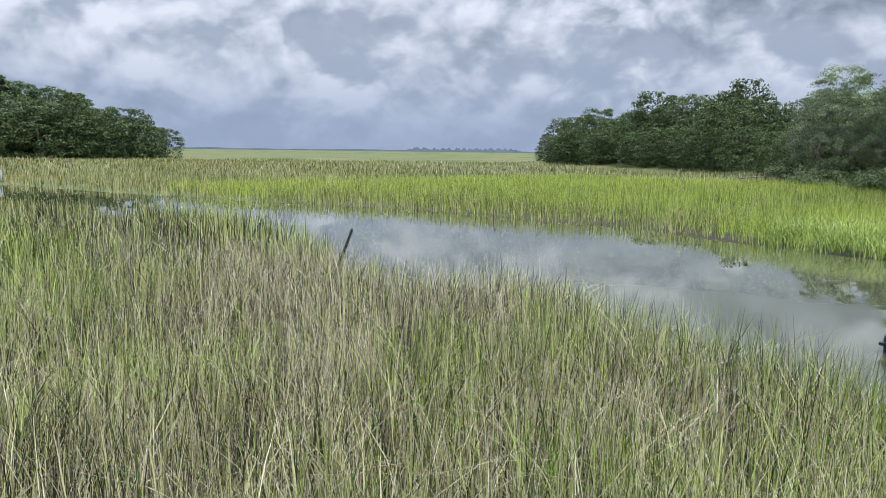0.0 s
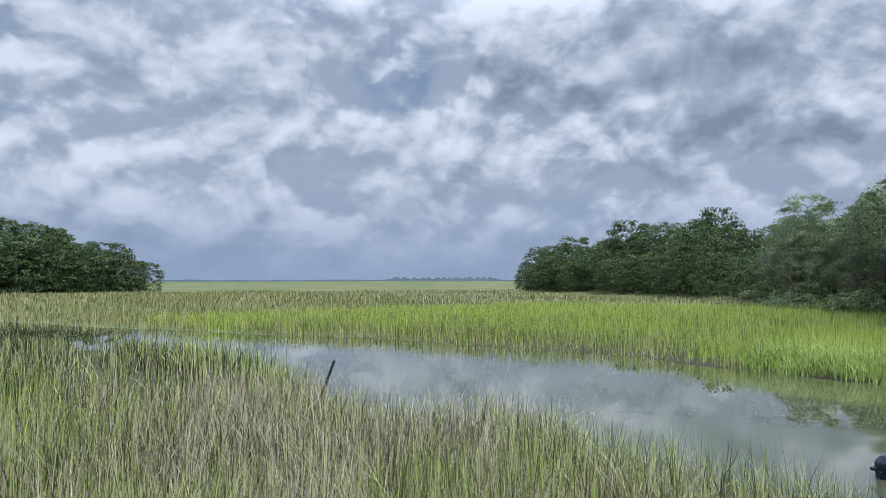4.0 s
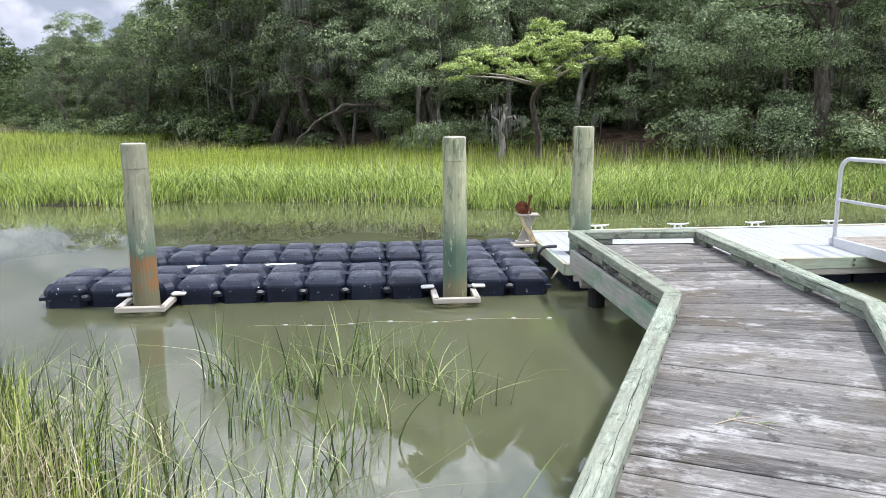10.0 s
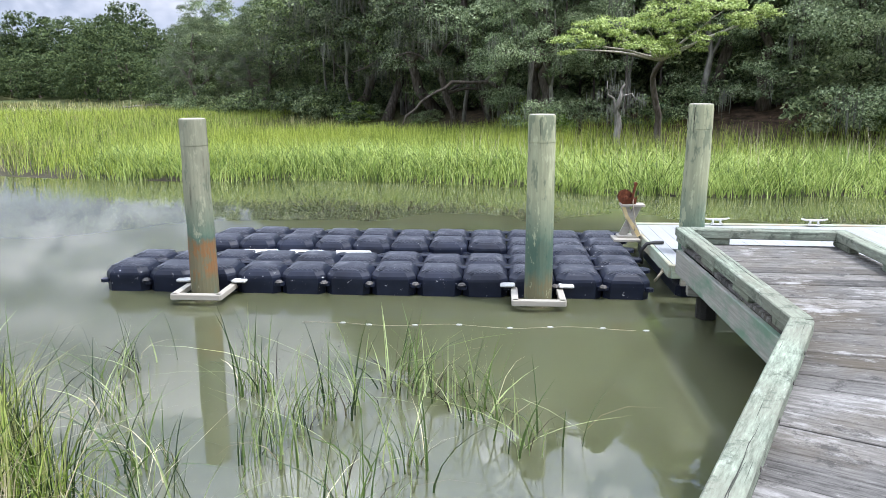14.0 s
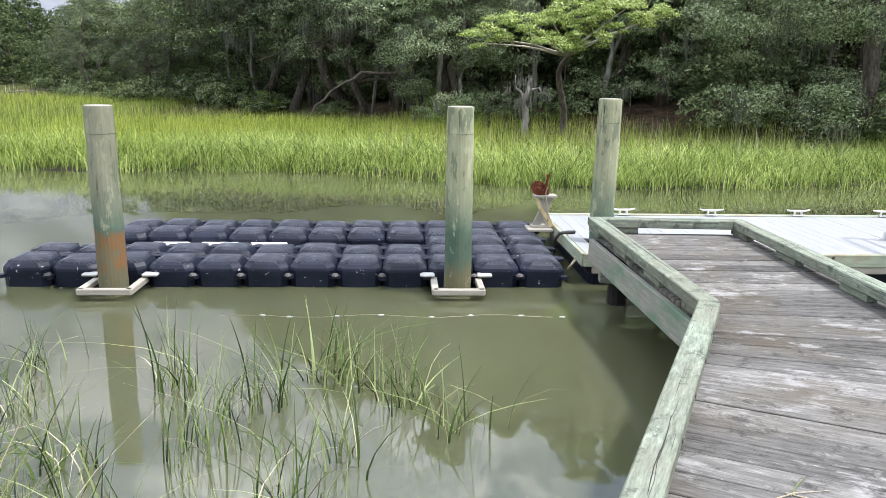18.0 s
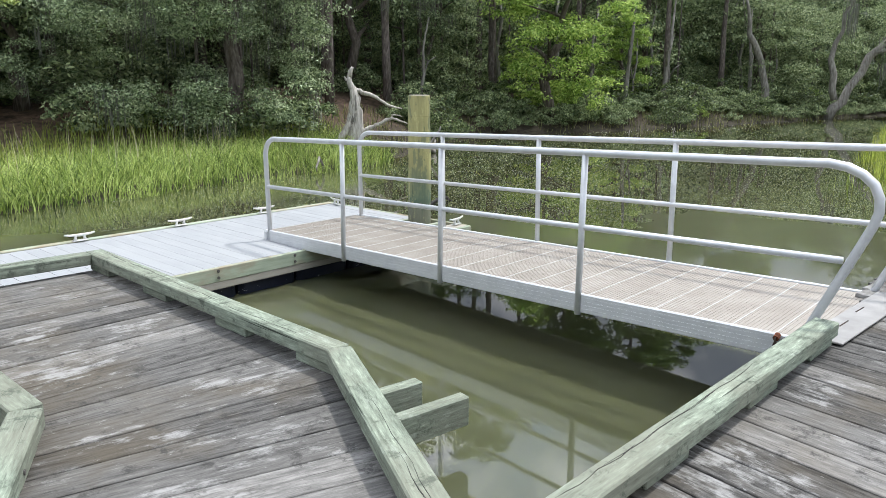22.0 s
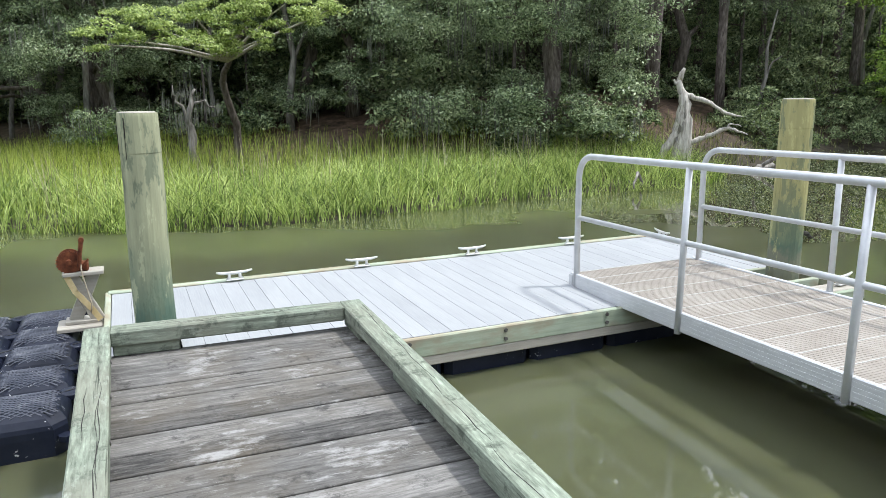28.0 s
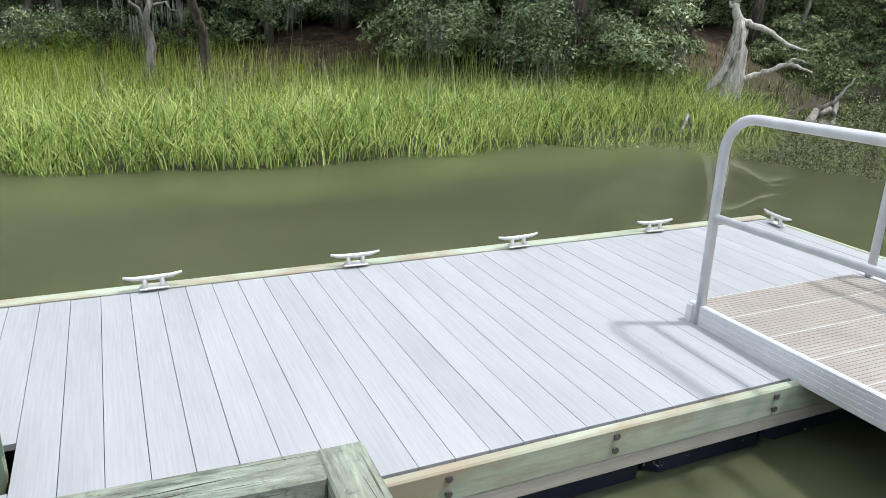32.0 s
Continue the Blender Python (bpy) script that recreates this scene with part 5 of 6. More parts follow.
def limb_mesh(rs, tall, r0, spread, n_limbs, lean=(0, 0), fork=0.35):
    """A tapered crooked trunk with limbs; gives the bmesh and the places of the limbs' tips."""
    bm, tips, limbs = bmesh.new(), [], []
    pts, p = [], np.zeros(3)
    steps = 7
    for k in range(steps + 1):
        pts.append(tuple(p))
        p = p + np.array([lean[0] / steps + rs.normal(0, 0.035 * tall), lean[1] / steps + rs.normal(0, 0.035 * tall), tall * 0.8 / steps])
    add_tube(bm, pts, [r0 * (1.25 if k == 0 else 1) * (1 - 0.75 * k / steps) for k in range(steps + 1)], 9)
    tips.append(np.array(pts[-1]))
    for i in range(n_limbs):
        k = 2 + int(rs.rand() * (steps - 2)) if n_limbs > 3 else steps - 2
        q = np.array(pts[k], float)
        a = 2 * math.pi * (i + rs.rand() * 0.7) / n_limbs
        L = spread * (0.55 + 0.45 * rs.rand())
        d = np.array([math.cos(a), math.sin(a), 0.35 + 0.5 * rs.rand()])
        lp = [tuple(q)]
        for j in range(5):
            d = d + rs.normal(0, 0.22, 3)
            q = q + d / np.linalg.norm(d) * L / 5
            lp.append(tuple(q))
            if j > 1:
                tips.append(q.copy())
        rr = r0 * (1 - 0.75 * k / steps) * 0.6
        limbs.append(tube(lp, [rr * (1 - 0.16 * j) for j in range(6)], 6))
    return bm, tips, limbs


def moss_mesh(rs, spots, n_each=20, long=1.0, wide=0.009):
    """Hanging strands: tapered ribbons with a twist."""
    P = np.repeat(spots, n_each, 0) + rs.normal(0, 0.16, (len(spots) * n_each, 3)) * [1, 1, 0.3]
    n = len(P)
    L = (0.35 + 0.9 * rs.rand(n) ** 1.5) * long
    a = rs.rand(n) * 6.28
    s = np.stack([np.cos(a), np.sin(a), 0 * a], 1) * wide
    V = np.stack([P - s, P + s, P - s * 1.4 - np.array([0, 0, 1]) * (L * 0.5)[:, None], P + s * 1.4 - np.array([0, 0, 1]) * (L * 0.5)[:, None], P - np.array([0, 0, 1]) * L[:, None]], 1).reshape(-1, 3)
    b = (np.arange(n) * 5)[:, None]
    return V, np.concatenate([b + [0, 1, 3], b + [0, 3, 2], b + [2, 3, 4]])


def oak(name, label, seed, tall, spread, clumps, per, leaf, mat, low=0.18, moss=30, lean=(0, 0), r0=0.26):
    rs = np.random.RandomState(seed)
    t = thing(name, label, "tree", "bank trees")
    bm, tips, limbs = limb_mesh(rs, tall, r0, spread, 9, lean)
    part("trunk", bm, BARK, t, smooth=True)
    for l in limbs:
        part("limb", l, BARK, t, smooth=True)
    tips = np.array(tips)
    n = clumps
    # clumps fill an uneven dome about the limbs
    a, u = rs.rand(n) * 6.283, rs.rand(n)
    hgt = low + (1 - low) * rs.rand(n) ** 0.8
    rad = spread * np.sqrt(np.clip(1 - ((hgt - 0.45) / 0.60) ** 2, 0.06, 1)) * (0.45 + 0.6 * np.sqrt(u))
    rad *= 1 + 0.28 * np.sin(3 * a + seed) + 0.16 * np.sin(7 * a + 2 * hgt * 6)
    C = np.column_stack([rad * np.cos(a) + lean[0] * hgt * 0.8, rad * np.sin(a) + lean[1] * hgt * 0.8, tall * hgt * (1 + 0.10 * np.sin(4 * a + seed))])
    C = np.concatenate([C, tips[rs.randint(0, len(tips), n // 5)] + rs.normal(0, 0.5, (n // 5, 3))])
    # clumps gather into boughs, with dark gaps between
    heart = C[rs.choice(len(C), max(8, len(C) // 9), replace=False)]
    near = np.argmin(((C[:, None, :] - heart[None]) ** 2 * [1, 1, 2.2]).sum(2), 1)
    C = heart[near] + (C - heart[near]) * [0.66, 0.66, 0.50]
    R = 0.34 + 0.42 * rs.rand(len(C))
    V, T = leaf_cloud(C, R, per, leaf, rs, 0.62, 0.25)
    tagged(np_mesh("crown", V, T, mat, t), kind="stuff")
    if moss:
        S = C[rs.rand(len(C)) < moss / len(C)]
        S = S[(S[:, 2] < tall * 0.62)]
        if len(S):
            V, T = moss_mesh(rs, S)
            tagged(np_mesh("moss", V, T, MOSS, t), "grey hanging moss", kind="stuff")
    return t


def pine(seed, tall, mat=None, r0=0.20, clumps=46, per=110, leaf=0.13, low=0.66, wide=1.0):
    rs = np.random.RandomState(seed)
    t = thing("pine_tree", "tall pine with a bare straight trunk and a ragged crown", "tree", "pines")
    bm = bmesh.new()
    pts = [(rs.normal(0, 0.05) * k, rs.normal(0, 0.05) * k, tall * k / 6) for k in range(7)]
    add_tube(bm, pts, [r0 * (1 - 0.13 * k) for k in range(7)], 9)
    C = []
    for i in range(clumps):
        z = tall * (low + (1 - low) * rs.rand())
        a, L = rs.rand() * 6.28, (0.6 + 2.0 * (1 - (z / tall - low) / (1 - low)) ** 0.6) * (0.5 + 0.6 * rs.rand()) * wide
        q = np.array([L * math.cos(a), L * math.sin(a), z + 0.25 * L])
        k = z / tall * 6
        c0 = np.array(pts[int(k)]) * (1 - k % 1) + np.array(pts[min(6, int(k) + 1)]) * (k % 1)
        if i % 2 == 0:
            add_tube(bm, [tuple(c0), tuple((c0 + q) / 2 + [0, 0, 0.05]), tuple(q)], [0.05, 0.035, 0.015], 5)
        C.append(q)
    part("trunk", bm, PINE_BARK, t, smooth=True)
    V, T = leaf_cloud(np.array(C), (0.45 + 0.35 * rs.rand(len(C))) * (0.6 + 0.4 * wide), per, leaf, rs, 0.75)
    tagged(np_mesh("crown", V, T, mat or PINE_LEAF, t), kind="stuff")
    return t


def ground_at(x, y):
    return float(height(np.array([[x, y]], float))[0])


def plant(src, spots, rng, sink=0.1):
    """The built tree at the first spot, copies of it at the rest: x, y, size."""
    for k, (x, y, s) in enumerate(spots):
        m = pose(x, y, ground_at(x, y) - sink, 0, 0, rng.uniform(0, 360)) @ Matrix.Diagonal((s, s, s * rng.uniform(0.92, 1.08), 1))
        if k == 0:
            src.matrix_basis = m
        else:
            copy_thing(src, m).matrix_basis = m


TR = random.Random(17)
oak_a = oak("live_oak", "broad live oak with dark green leaves and hanging moss", 101, 10.0, 4.4, 300, 105, 0.066, OAK_LEAF, 0.24, 90)
plant(oak_a, [(-4.5, 29.5, 1.1), (-10.2, 34.5, 1.15), (-6.5, 36, 1.05), (-1.5, 37, 1.05), (-14.5, 41, 0.9), (-20, 47, 0.72)], TR)
# lit variant of the oak: sunlight is put into its leaf colour
oak_g = oak("live_oak", "spreading live oak over bare limbs, leaf colour lightened as if sunlit", 106, 10.0, 4.4, 300, 140, 0.056, LIT_OAK, 0.26, 90)
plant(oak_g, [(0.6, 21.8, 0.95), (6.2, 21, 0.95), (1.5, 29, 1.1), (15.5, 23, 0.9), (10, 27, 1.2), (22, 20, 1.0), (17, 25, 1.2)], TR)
oak_b = oak("live_oak", "tall live oak with grey-green leaves and moss", 102, 10.5, 4.2, 300, 130, 0.058, OAK_GREY, 0.27, 90)
plant(oak_b, [(-1.8, 25.3, 1.0), (-3.4, 24.6, 0.7), (-7.6, 32.0, 1.0), (-23.5, 46.0, 0.62), (-17.5, 41.5, 0.55), (-27, 53, 0.55), (-3.5, 33, 1.05), (5.5, 26, 1.1), (-9.5, 40, 1.1)], TR)


def spreading_tree():
    """A low crooked tree whose bright foliage lies in flat sprays."""
    rs = np.random.RandomState(103)
    x, y = 2.9, 13.9
    t = thing("bank_tree", "sunlit yellow-green tree with flat sprays over the bank grass", "tree", "bank trees", "", (x, y, ground_at(x, y)))
    part("trunk", crooked_bar([(0.5, 2.2, -0.3), (0.45, 1.9, 1.2), (0.1, 1.4, 2.3), (0.2, 0.4, 3.0), (0.5, -0.4, 3.5)], [0.12, 0.10, 0.085, 0.06, 0.04]), BARK, t, smooth=True)
    C = []
    for px, py, pz, w, n in ((-2.75, -1.4, 3.10, 0.26, 6), (-2.35, -1.5, 3.22, 0.34, 8), (-1.8, -1.4, 3.55, 0.40, 10), (-1.3, -1.6, 3.28, 0.3, 6), (-0.75, -1.5, 3.72, 0.5, 14), (-0.55, -1.6, 3.05, 0.42, 9), (0.05, -1.5, 3.45, 0.45, 10), (0.45, -1.6, 3.85, 0.55, 14), (0.9, -1.4, 3.35, 0.4, 8), (1.2, -1.5, 4.02, 0.55, 14), (1.85, -1.5, 3.75, 0.42, 10), (2.25, -1.3, 3.95, 0.3, 6), (0.2, -1.2, 4.35, 0.5, 9), (-0.2, -1.1, 3.1, 0.35, 6)):
        part("limb", crooked_bar([(0.15, 0.6, 2.8), (px * 0.45, py * 0.5, 0.4 * pz + 1.75), (px, py, pz - 0.06)], [0.045, 0.030, 0.012]), DEAD_WOOD, t, smooth=True)
        C.append(np.column_stack([rs.normal(px, w * 0.7, n), rs.normal(py, w * 0.7, n), rs.normal(pz, 0.13, n)]))
    C = np.concatenate(C)
    V, T = leaf_cloud(C, 0.17 + 0.20 * rs.rand(len(C)), 170, 0.036, rs, 0.5)
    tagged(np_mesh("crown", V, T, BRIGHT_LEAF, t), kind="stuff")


def crooked_bar(pts, radii):
    P, R = [], []
    for (a, b), (ra, rb) in zip(zip(pts, pts[1:]), zip(radii, radii[1:])):
        for j in range(3):
            P.append(Vector(a).lerp(Vector(b), j / 3) + Vector((TR.uniform(-0.04, 0.04), TR.uniform(-0.04, 0.04), 0)) * (1 if P else 0))
            R.append(ra + (rb - ra) * j / 3)
    return tube(P + [Vector(pts[-1])], R + [radii[-1]], 8)


spreading_tree()
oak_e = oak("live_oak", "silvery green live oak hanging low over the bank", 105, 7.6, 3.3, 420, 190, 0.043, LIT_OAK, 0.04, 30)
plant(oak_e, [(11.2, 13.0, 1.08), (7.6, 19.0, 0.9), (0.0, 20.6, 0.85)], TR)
oak_d = oak("bank_tree", "fresh green leafy tree leaning over the creek bank", 104, 7.4, 2.7, 230, 90, 0.075, YOUNG_LEAF, 0.06, 0)
plant(oak_d, [(28.0, 13.0, 1.12), (35.5, 13.5, 0.6)], TR)
pine_a = pine(201, 17)
plant(pine_a, [(1, 31, 1.0), (9, 30, 1.1), (-6, 41, 1.1), (14.5, 17.5, 1.0), (18.5, 17.5, 1.0), (24, 21, 1.05), (13, 31, 1.1), (30, 19, 1.0), (35, 16, 0.95), (41, 15, 1.0), (47, 16, 1.0), (20, 28, 1.1), (28, 27, 1.1), (38, 22, 1.1), (54, 18, 1.1), (46, 24, 1.1)], TR)
pine_c = pine(204, 14, r0=0.17, clumps=90, per=120, leaf=0.12, low=0.42, wide=1.15)
plant(pine_c, [(-9.5, 37.5, 1.0), (-6.8, 35.0, 1.02), (-3.2, 33.0, 1.0), (0.6, 30.5, 0.95), (3.6, 28.0, 1.0), (6.6, 26.6, 0.98), (9.6, 24.8, 1.0), (-12.0, 41.5, 0.95), (18.8, 20.0, 0.8), (25.0, 18.5, 0.8)], TR)
pine_b = pine(202, 15)
plant(pine_b, [(4.5, 33, 1.15), (-3, 35, 1.15), (-9, 42, 1.05), (-5.5, 38, 1.1), (0.5, 34, 1.2), (-0.8, 31, 1.05), (-12.5, 46, 0.9), (12, 22, 1.0), (16.3, 14.6, 0.95), (21, 16.5, 1.0), (27.5, 16, 1.1), (40, 19, 0.9), (37.5, 12, 0.9), (44, 11.5, 0.95), (50, 13, 1.0), (32, 22, 1.1), (43, 19, 1.1), (59, 15, 1.0), (66, 17, 1.0), (17.5, 23, 1.1)], TR)


def thin_trunks():
    """Bare young trunks that stand close in the wood's shade."""
    rng = random.Random(77)
    t = thing("young_pine", "thin bare pine trunk in the wood's shade", "tree", "thin trunks")
    part("trunk", tube([(0, 0, 0), (0.06, 0.02, 3), (0.02, 0.1, 6.5), (0.1, 0.05, 11)], [0.085, 0.075, 0.06, 0.03], 7), PINE_BARK, t, smooth=True)
    spots = []
    for k in range(85):
        x = rng.uniform(-12, 66)
        spots.append((x, np.interp(x, FX, FY) + rng.uniform(1.5, 13), rng.uniform(0.5, 0.8)))
    plant(t, spots, rng)


thin_trunks()


def edge_trunks():
    """Crooked trunks under the canopy along the wood's edge; paler bark stands for light on them."""
    rng = random.Random(78)
    for bend in (0.5, -0.6):
        t = thing("young_oak", "crooked trunk under the wood's canopy, bark paled as if lit", "tree", "edge trunks")
        part("trunk", tube([(0, 0, 0), (0.1 * bend, 0.05, 1.0), (0.5 * bend, 0.0, 2.2), (0.3 * bend, 0.2, 3.6), (0.9 * bend, 0.1, 5.4)], [0.13, 0.11, 0.09, 0.07, 0.03], 8), GREY_BARK, t, smooth=True)
        part("limb", tube([(0.45 * bend, 0, 2.1), (1.0 * bend, -0.2, 2.9), (1.8 * bend, -0.3, 3.2)], [0.06, 0.045, 0.02], 6), GREY_BARK, t, smooth=True)
        spots = []
        for k in range(20):
            x = rng.uniform(-12, 48)
            if 7.5 < x < 21:
                continue
            spots.append((x, np.interp(x, FX, FY) + rng.uniform(0.6, 5), rng.uniform(0.7, 1.2)))
        plant(t, spots, rng)


edge_trunks()


def far_tree(seed, tall, spread, clumps, per, leaf, name="distant_tree", label="dark green tree in the distant wood's edge", group="distant trees", mat=FAR_LEAF):
    rs = np.random.RandomState(seed)
    t = thing(name, label, "tree", group)
    bm, tips, limbs = limb_mesh(rs, tall, 0.22, spread * 0.7, 3)
    part("trunk", bm, BARK, t)
    for l in limbs:
        part("limb", l, BARK, t)
    a, hgt = rs.rand(clumps) * 6.283, 0.03 + 0.97 * rs.rand(clumps)
    rad = spread * np.sqrt(np.clip(1 - ((hgt - 0.45) / 0.62) ** 2, 0.05, 1)) * (0.5 + 0.55 * np.sqrt(rs.rand(clumps)))
    C = np.column_stack([rad * np.cos(a), rad * np.sin(a), tall * hgt])
    V, T = leaf_cloud(C, 0.6 + 0.7 * rs.rand(clumps), per, leaf, rs, 0.65)
    tagged(np_mesh("crown", V, T, mat, t), kind="stuff")
    return t


def tree_line():
    rng = random.Random(6)
    def kinds(name, label, group, first, mat, per=34, leaf=0.2):
        return [far_tree(first, 9.0, 4.2, 170, per, leaf, name, label, group, mat), far_tree(first + 1, 11.0, 3.6, 170, per, leaf, name, label, group, mat), far_tree(first + 2, 7.5, 4.4, 150, per, leaf, name, label, group, mat)]
    src = kinds("distant_tree", "dark green tree in the distant wood's edge", "distant trees", 301, FAR_LEAF)
    island = kinds("island_tree", "dark green tree of the wooded marsh island", "island trees", 311, FAR_LEAF)
    inner = kinds("inner_wood_tree", "shaded tree deep in the wood behind the bank", "inner wood trees", 321, BUSH_LEAF, 105, 0.1)
    spots, isles, deep = [[], [], []], [[], [], []], [[], [], []]
    for row in range(3):
        for k in range(24):
            t = k / 23
            x = -27 - 77 * t + rng.uniform(-1.5, 1.5) + row * 3
            y = np.interp(x, FX, FY) + 2 + row * 6 + rng.uniform(0, 2)
            s = rng.uniform(0.72, 1.0) * (0.62 + 0.38 * min(1, t / 0.5)) * (1.12 if row else 0.9) * (1.0 - 0.4 * max(0, t - 0.85) / 0.15)
            spots[rng.randrange(3)].append((x, y, s))
    # the wooded island to the west
    for row in range(4):
        for k in range(26):
            t = k / 25
            x, y = -172 - row * 7 - 6 * math.sin(t * 3), 57 - 134 * t + rng.uniform(-2, 2)
            isles[rng.randrange(3)].append((x, y, rng.uniform(1.15, 1.6) * (1 if t > 0.1 else 0.55 + 4.5 * t)))
    # the wood's depth behind the bank
    for k in range(110):
        x = rng.uniform(-12, 78)
        back = rng.uniform(5, 9) + 15 * rng.random() ** 1.5
        if 10 < x < 24 and back < 12:
            continue
        deep[rng.randrange(3)].append((x, np.interp(x, FX, FY) + back, rng.uniform(0.6, 1.05)))
    for k in range(34):
        x = rng.uniform(-34, -3)
        deep[rng.randrange(3)].append((x, np.interp(x, FX, FY) + rng.uniform(8, 16), rng.uniform(0.6, 0.9)))
    for k in range(40):
        x = rng.uniform(-14, 80)
        deep[rng.randrange(3)].append((x, np.interp(x, FX, FY) + rng.uniform(22, 34), rng.uniform(1.2, 1.6)))
    for k in range(60):
        x, y = rng.uniform(66, 105), rng.uniform(-60, 26)
        spots[rng.randrange(3)].append((x, y, rng.uniform(0.8, 1.3)))
    for k in range(26):
        x = rng.uniform(46, 72)
        deep[rng.randrange(3)].append((x, np.interp(x, FX, FY) + rng.uniform(0.5, 6), rng.uniform(0.5, 0.9)))
    for s, sp in zip(island + inner, isles + deep):
        plant(s, sp, rng)
    for s, sp in zip(src, spots):
        plant(s, sp, rng)
    isl = pine(203, 17, FAR_LEAF, clumps=60, per=60, leaf=0.42, low=0.66, wide=1.9, r0=0.22)
    tagged(isl, "tall distant pine over the island wood", "tree", "distant pines")
    plant(isl, [(-190, 26, 1.0), (-186, 17, 0.95), (-192, 8, 1.0), (-188, -3, 1.05), (-193, -9, 0.95), (-187, -22, 1.0), (-190, 42, 0.85)], rng)


tree_line()


def bush(seed, mat, size, clumps, per, leaf, label):
    rs = np.random.RandomState(seed)
    t = thing("bush", label, "bush", "bank bushes")
    for k in range(3):
        a = rs.rand() * 6.28
        stem = tube([(0, 0, 0), (0.3 * size * math.cos(a), 0.3 * size * math.sin(a), 0.4 * size), (0.6 * size * math.cos(a), 0.6 * size * math.sin(a), 0.75 * size)], [0.03, 0.02, 0.01], 5)
        part("stem", stem, BARK, t)
    a, r = rs.rand(clumps) * 6.283, size * np.sqrt(rs.rand(clumps))
    C = np.column_stack([r * np.cos(a), r * np.sin(a), size * (0.1 + 0.8 * rs.rand(clumps)) * (1 - 0.4 * (r / size) ** 2)])
    V, T = leaf_cloud(C, size * (0.14 + 0.16 * rs.rand(clumps)), per, leaf, rs, 0.8)
    tagged(np_mesh("foliage", V, T, mat, t), kind="stuff")
    return t


def bushes():
    rng = random.Random(31)
    a = bush(401, BUSH_LEAF, 1.3, 50, 70, 0.06, "dull green shrub at the foot of the wood")
    b = bush(402, OAK_LEAF, 1.6, 55, 70, 0.06, "dark evergreen shrub at the foot of the wood")
    c = bush(403, YOUNG_LEAF, 1.1, 45, 70, 0.055, "light green shrub on the creek bank")
    A, B, C = [], [], []
    for k in range(120):
        x = rng.uniform(-13, 70)
        f = np.interp(x, FX, FY)
        if 12.4 < x < 21 or (-9 < x < 9 and k % 3):
            continue
        (A, B, C)[rng.choice((0, 0, 1, 1, 2)) if not 8 < x < 27 else k % 2].append((x, f + rng.uniform(-0.4, 1) + 7 * rng.random() ** 1.6, rng.uniform(0.6, 1.35)))
    # thicker growth along the wood's western edge and down the eastern bank
    for k in range(16):
        x = rng.uniform(-32, -9)
        (A, B)[k % 2].append((x, np.interp(x, FX, FY) + rng.uniform(-0.3, 2.5), rng.uniform(0.9, 1.7)))
    bank = np.array(FAR_BANK)
    for k in range(80):
        x = rng.uniform(20, 62)
        y = np.interp(x, bank[:, 0], bank[:, 1]) + 0.7 + 2.6 * rng.random() ** 1.4
        (A, B)[rng.choice((0, 0, 1))].append((x, y, rng.uniform(0.4, 0.95)))
    for k in range(26):
        (A, B)[k % 2].append((rng.uniform(66, 84), rng.uniform(0, 13), rng.uniform(1.2, 2.2)))
    for s, sp in ((a, A), (b, B), (c, C)):
        plant(s, sp, rng, 0.05)
    rs = np.random.RandomState(61)
    P = scatter(26000, 10, 64, 5, 16, rs)
    d, f = creek_distance(P), forest_depth(P)
    P = P[(d > 0.1) & (f < 3.5) & (rs.rand(len(P)) < np.clip(0.6 + 0.5 * wave(P, 1.4, 66), 0.08, 1))]
    put_grass("bank_undergrowth", "low olive undergrowth on the shaded bank", P, 0.22 + 0.28 * rs.rand(len(P)), 0.03 + 0 * P[:, 0], 0.6, 3, UNDERGROWTH, rs)


bushes()


# ---- dead trees, far things ----
def crooked(pts, radii, rs, wob=0.03, sides=8, sub=3):
    """A knotty limb through points."""
    P, R = [], []
    for (a, b), (ra, rb) in zip(zip(pts, pts[1:]), zip(radii, radii[1:])):
        for j in range(sub):
            t = j / sub
            P.append(Vector(a).lerp(Vector(b), t) + Vector(rs.normal(0, wob, 3)) * (1 if P else 0))
            R.append((ra * (1 - t) + rb * t) * (1 + rs.normal(0, 0.08)))
    P.append(Vector(pts[-1]))
    R.append(radii[-1])
    return tube(P, R, sides)


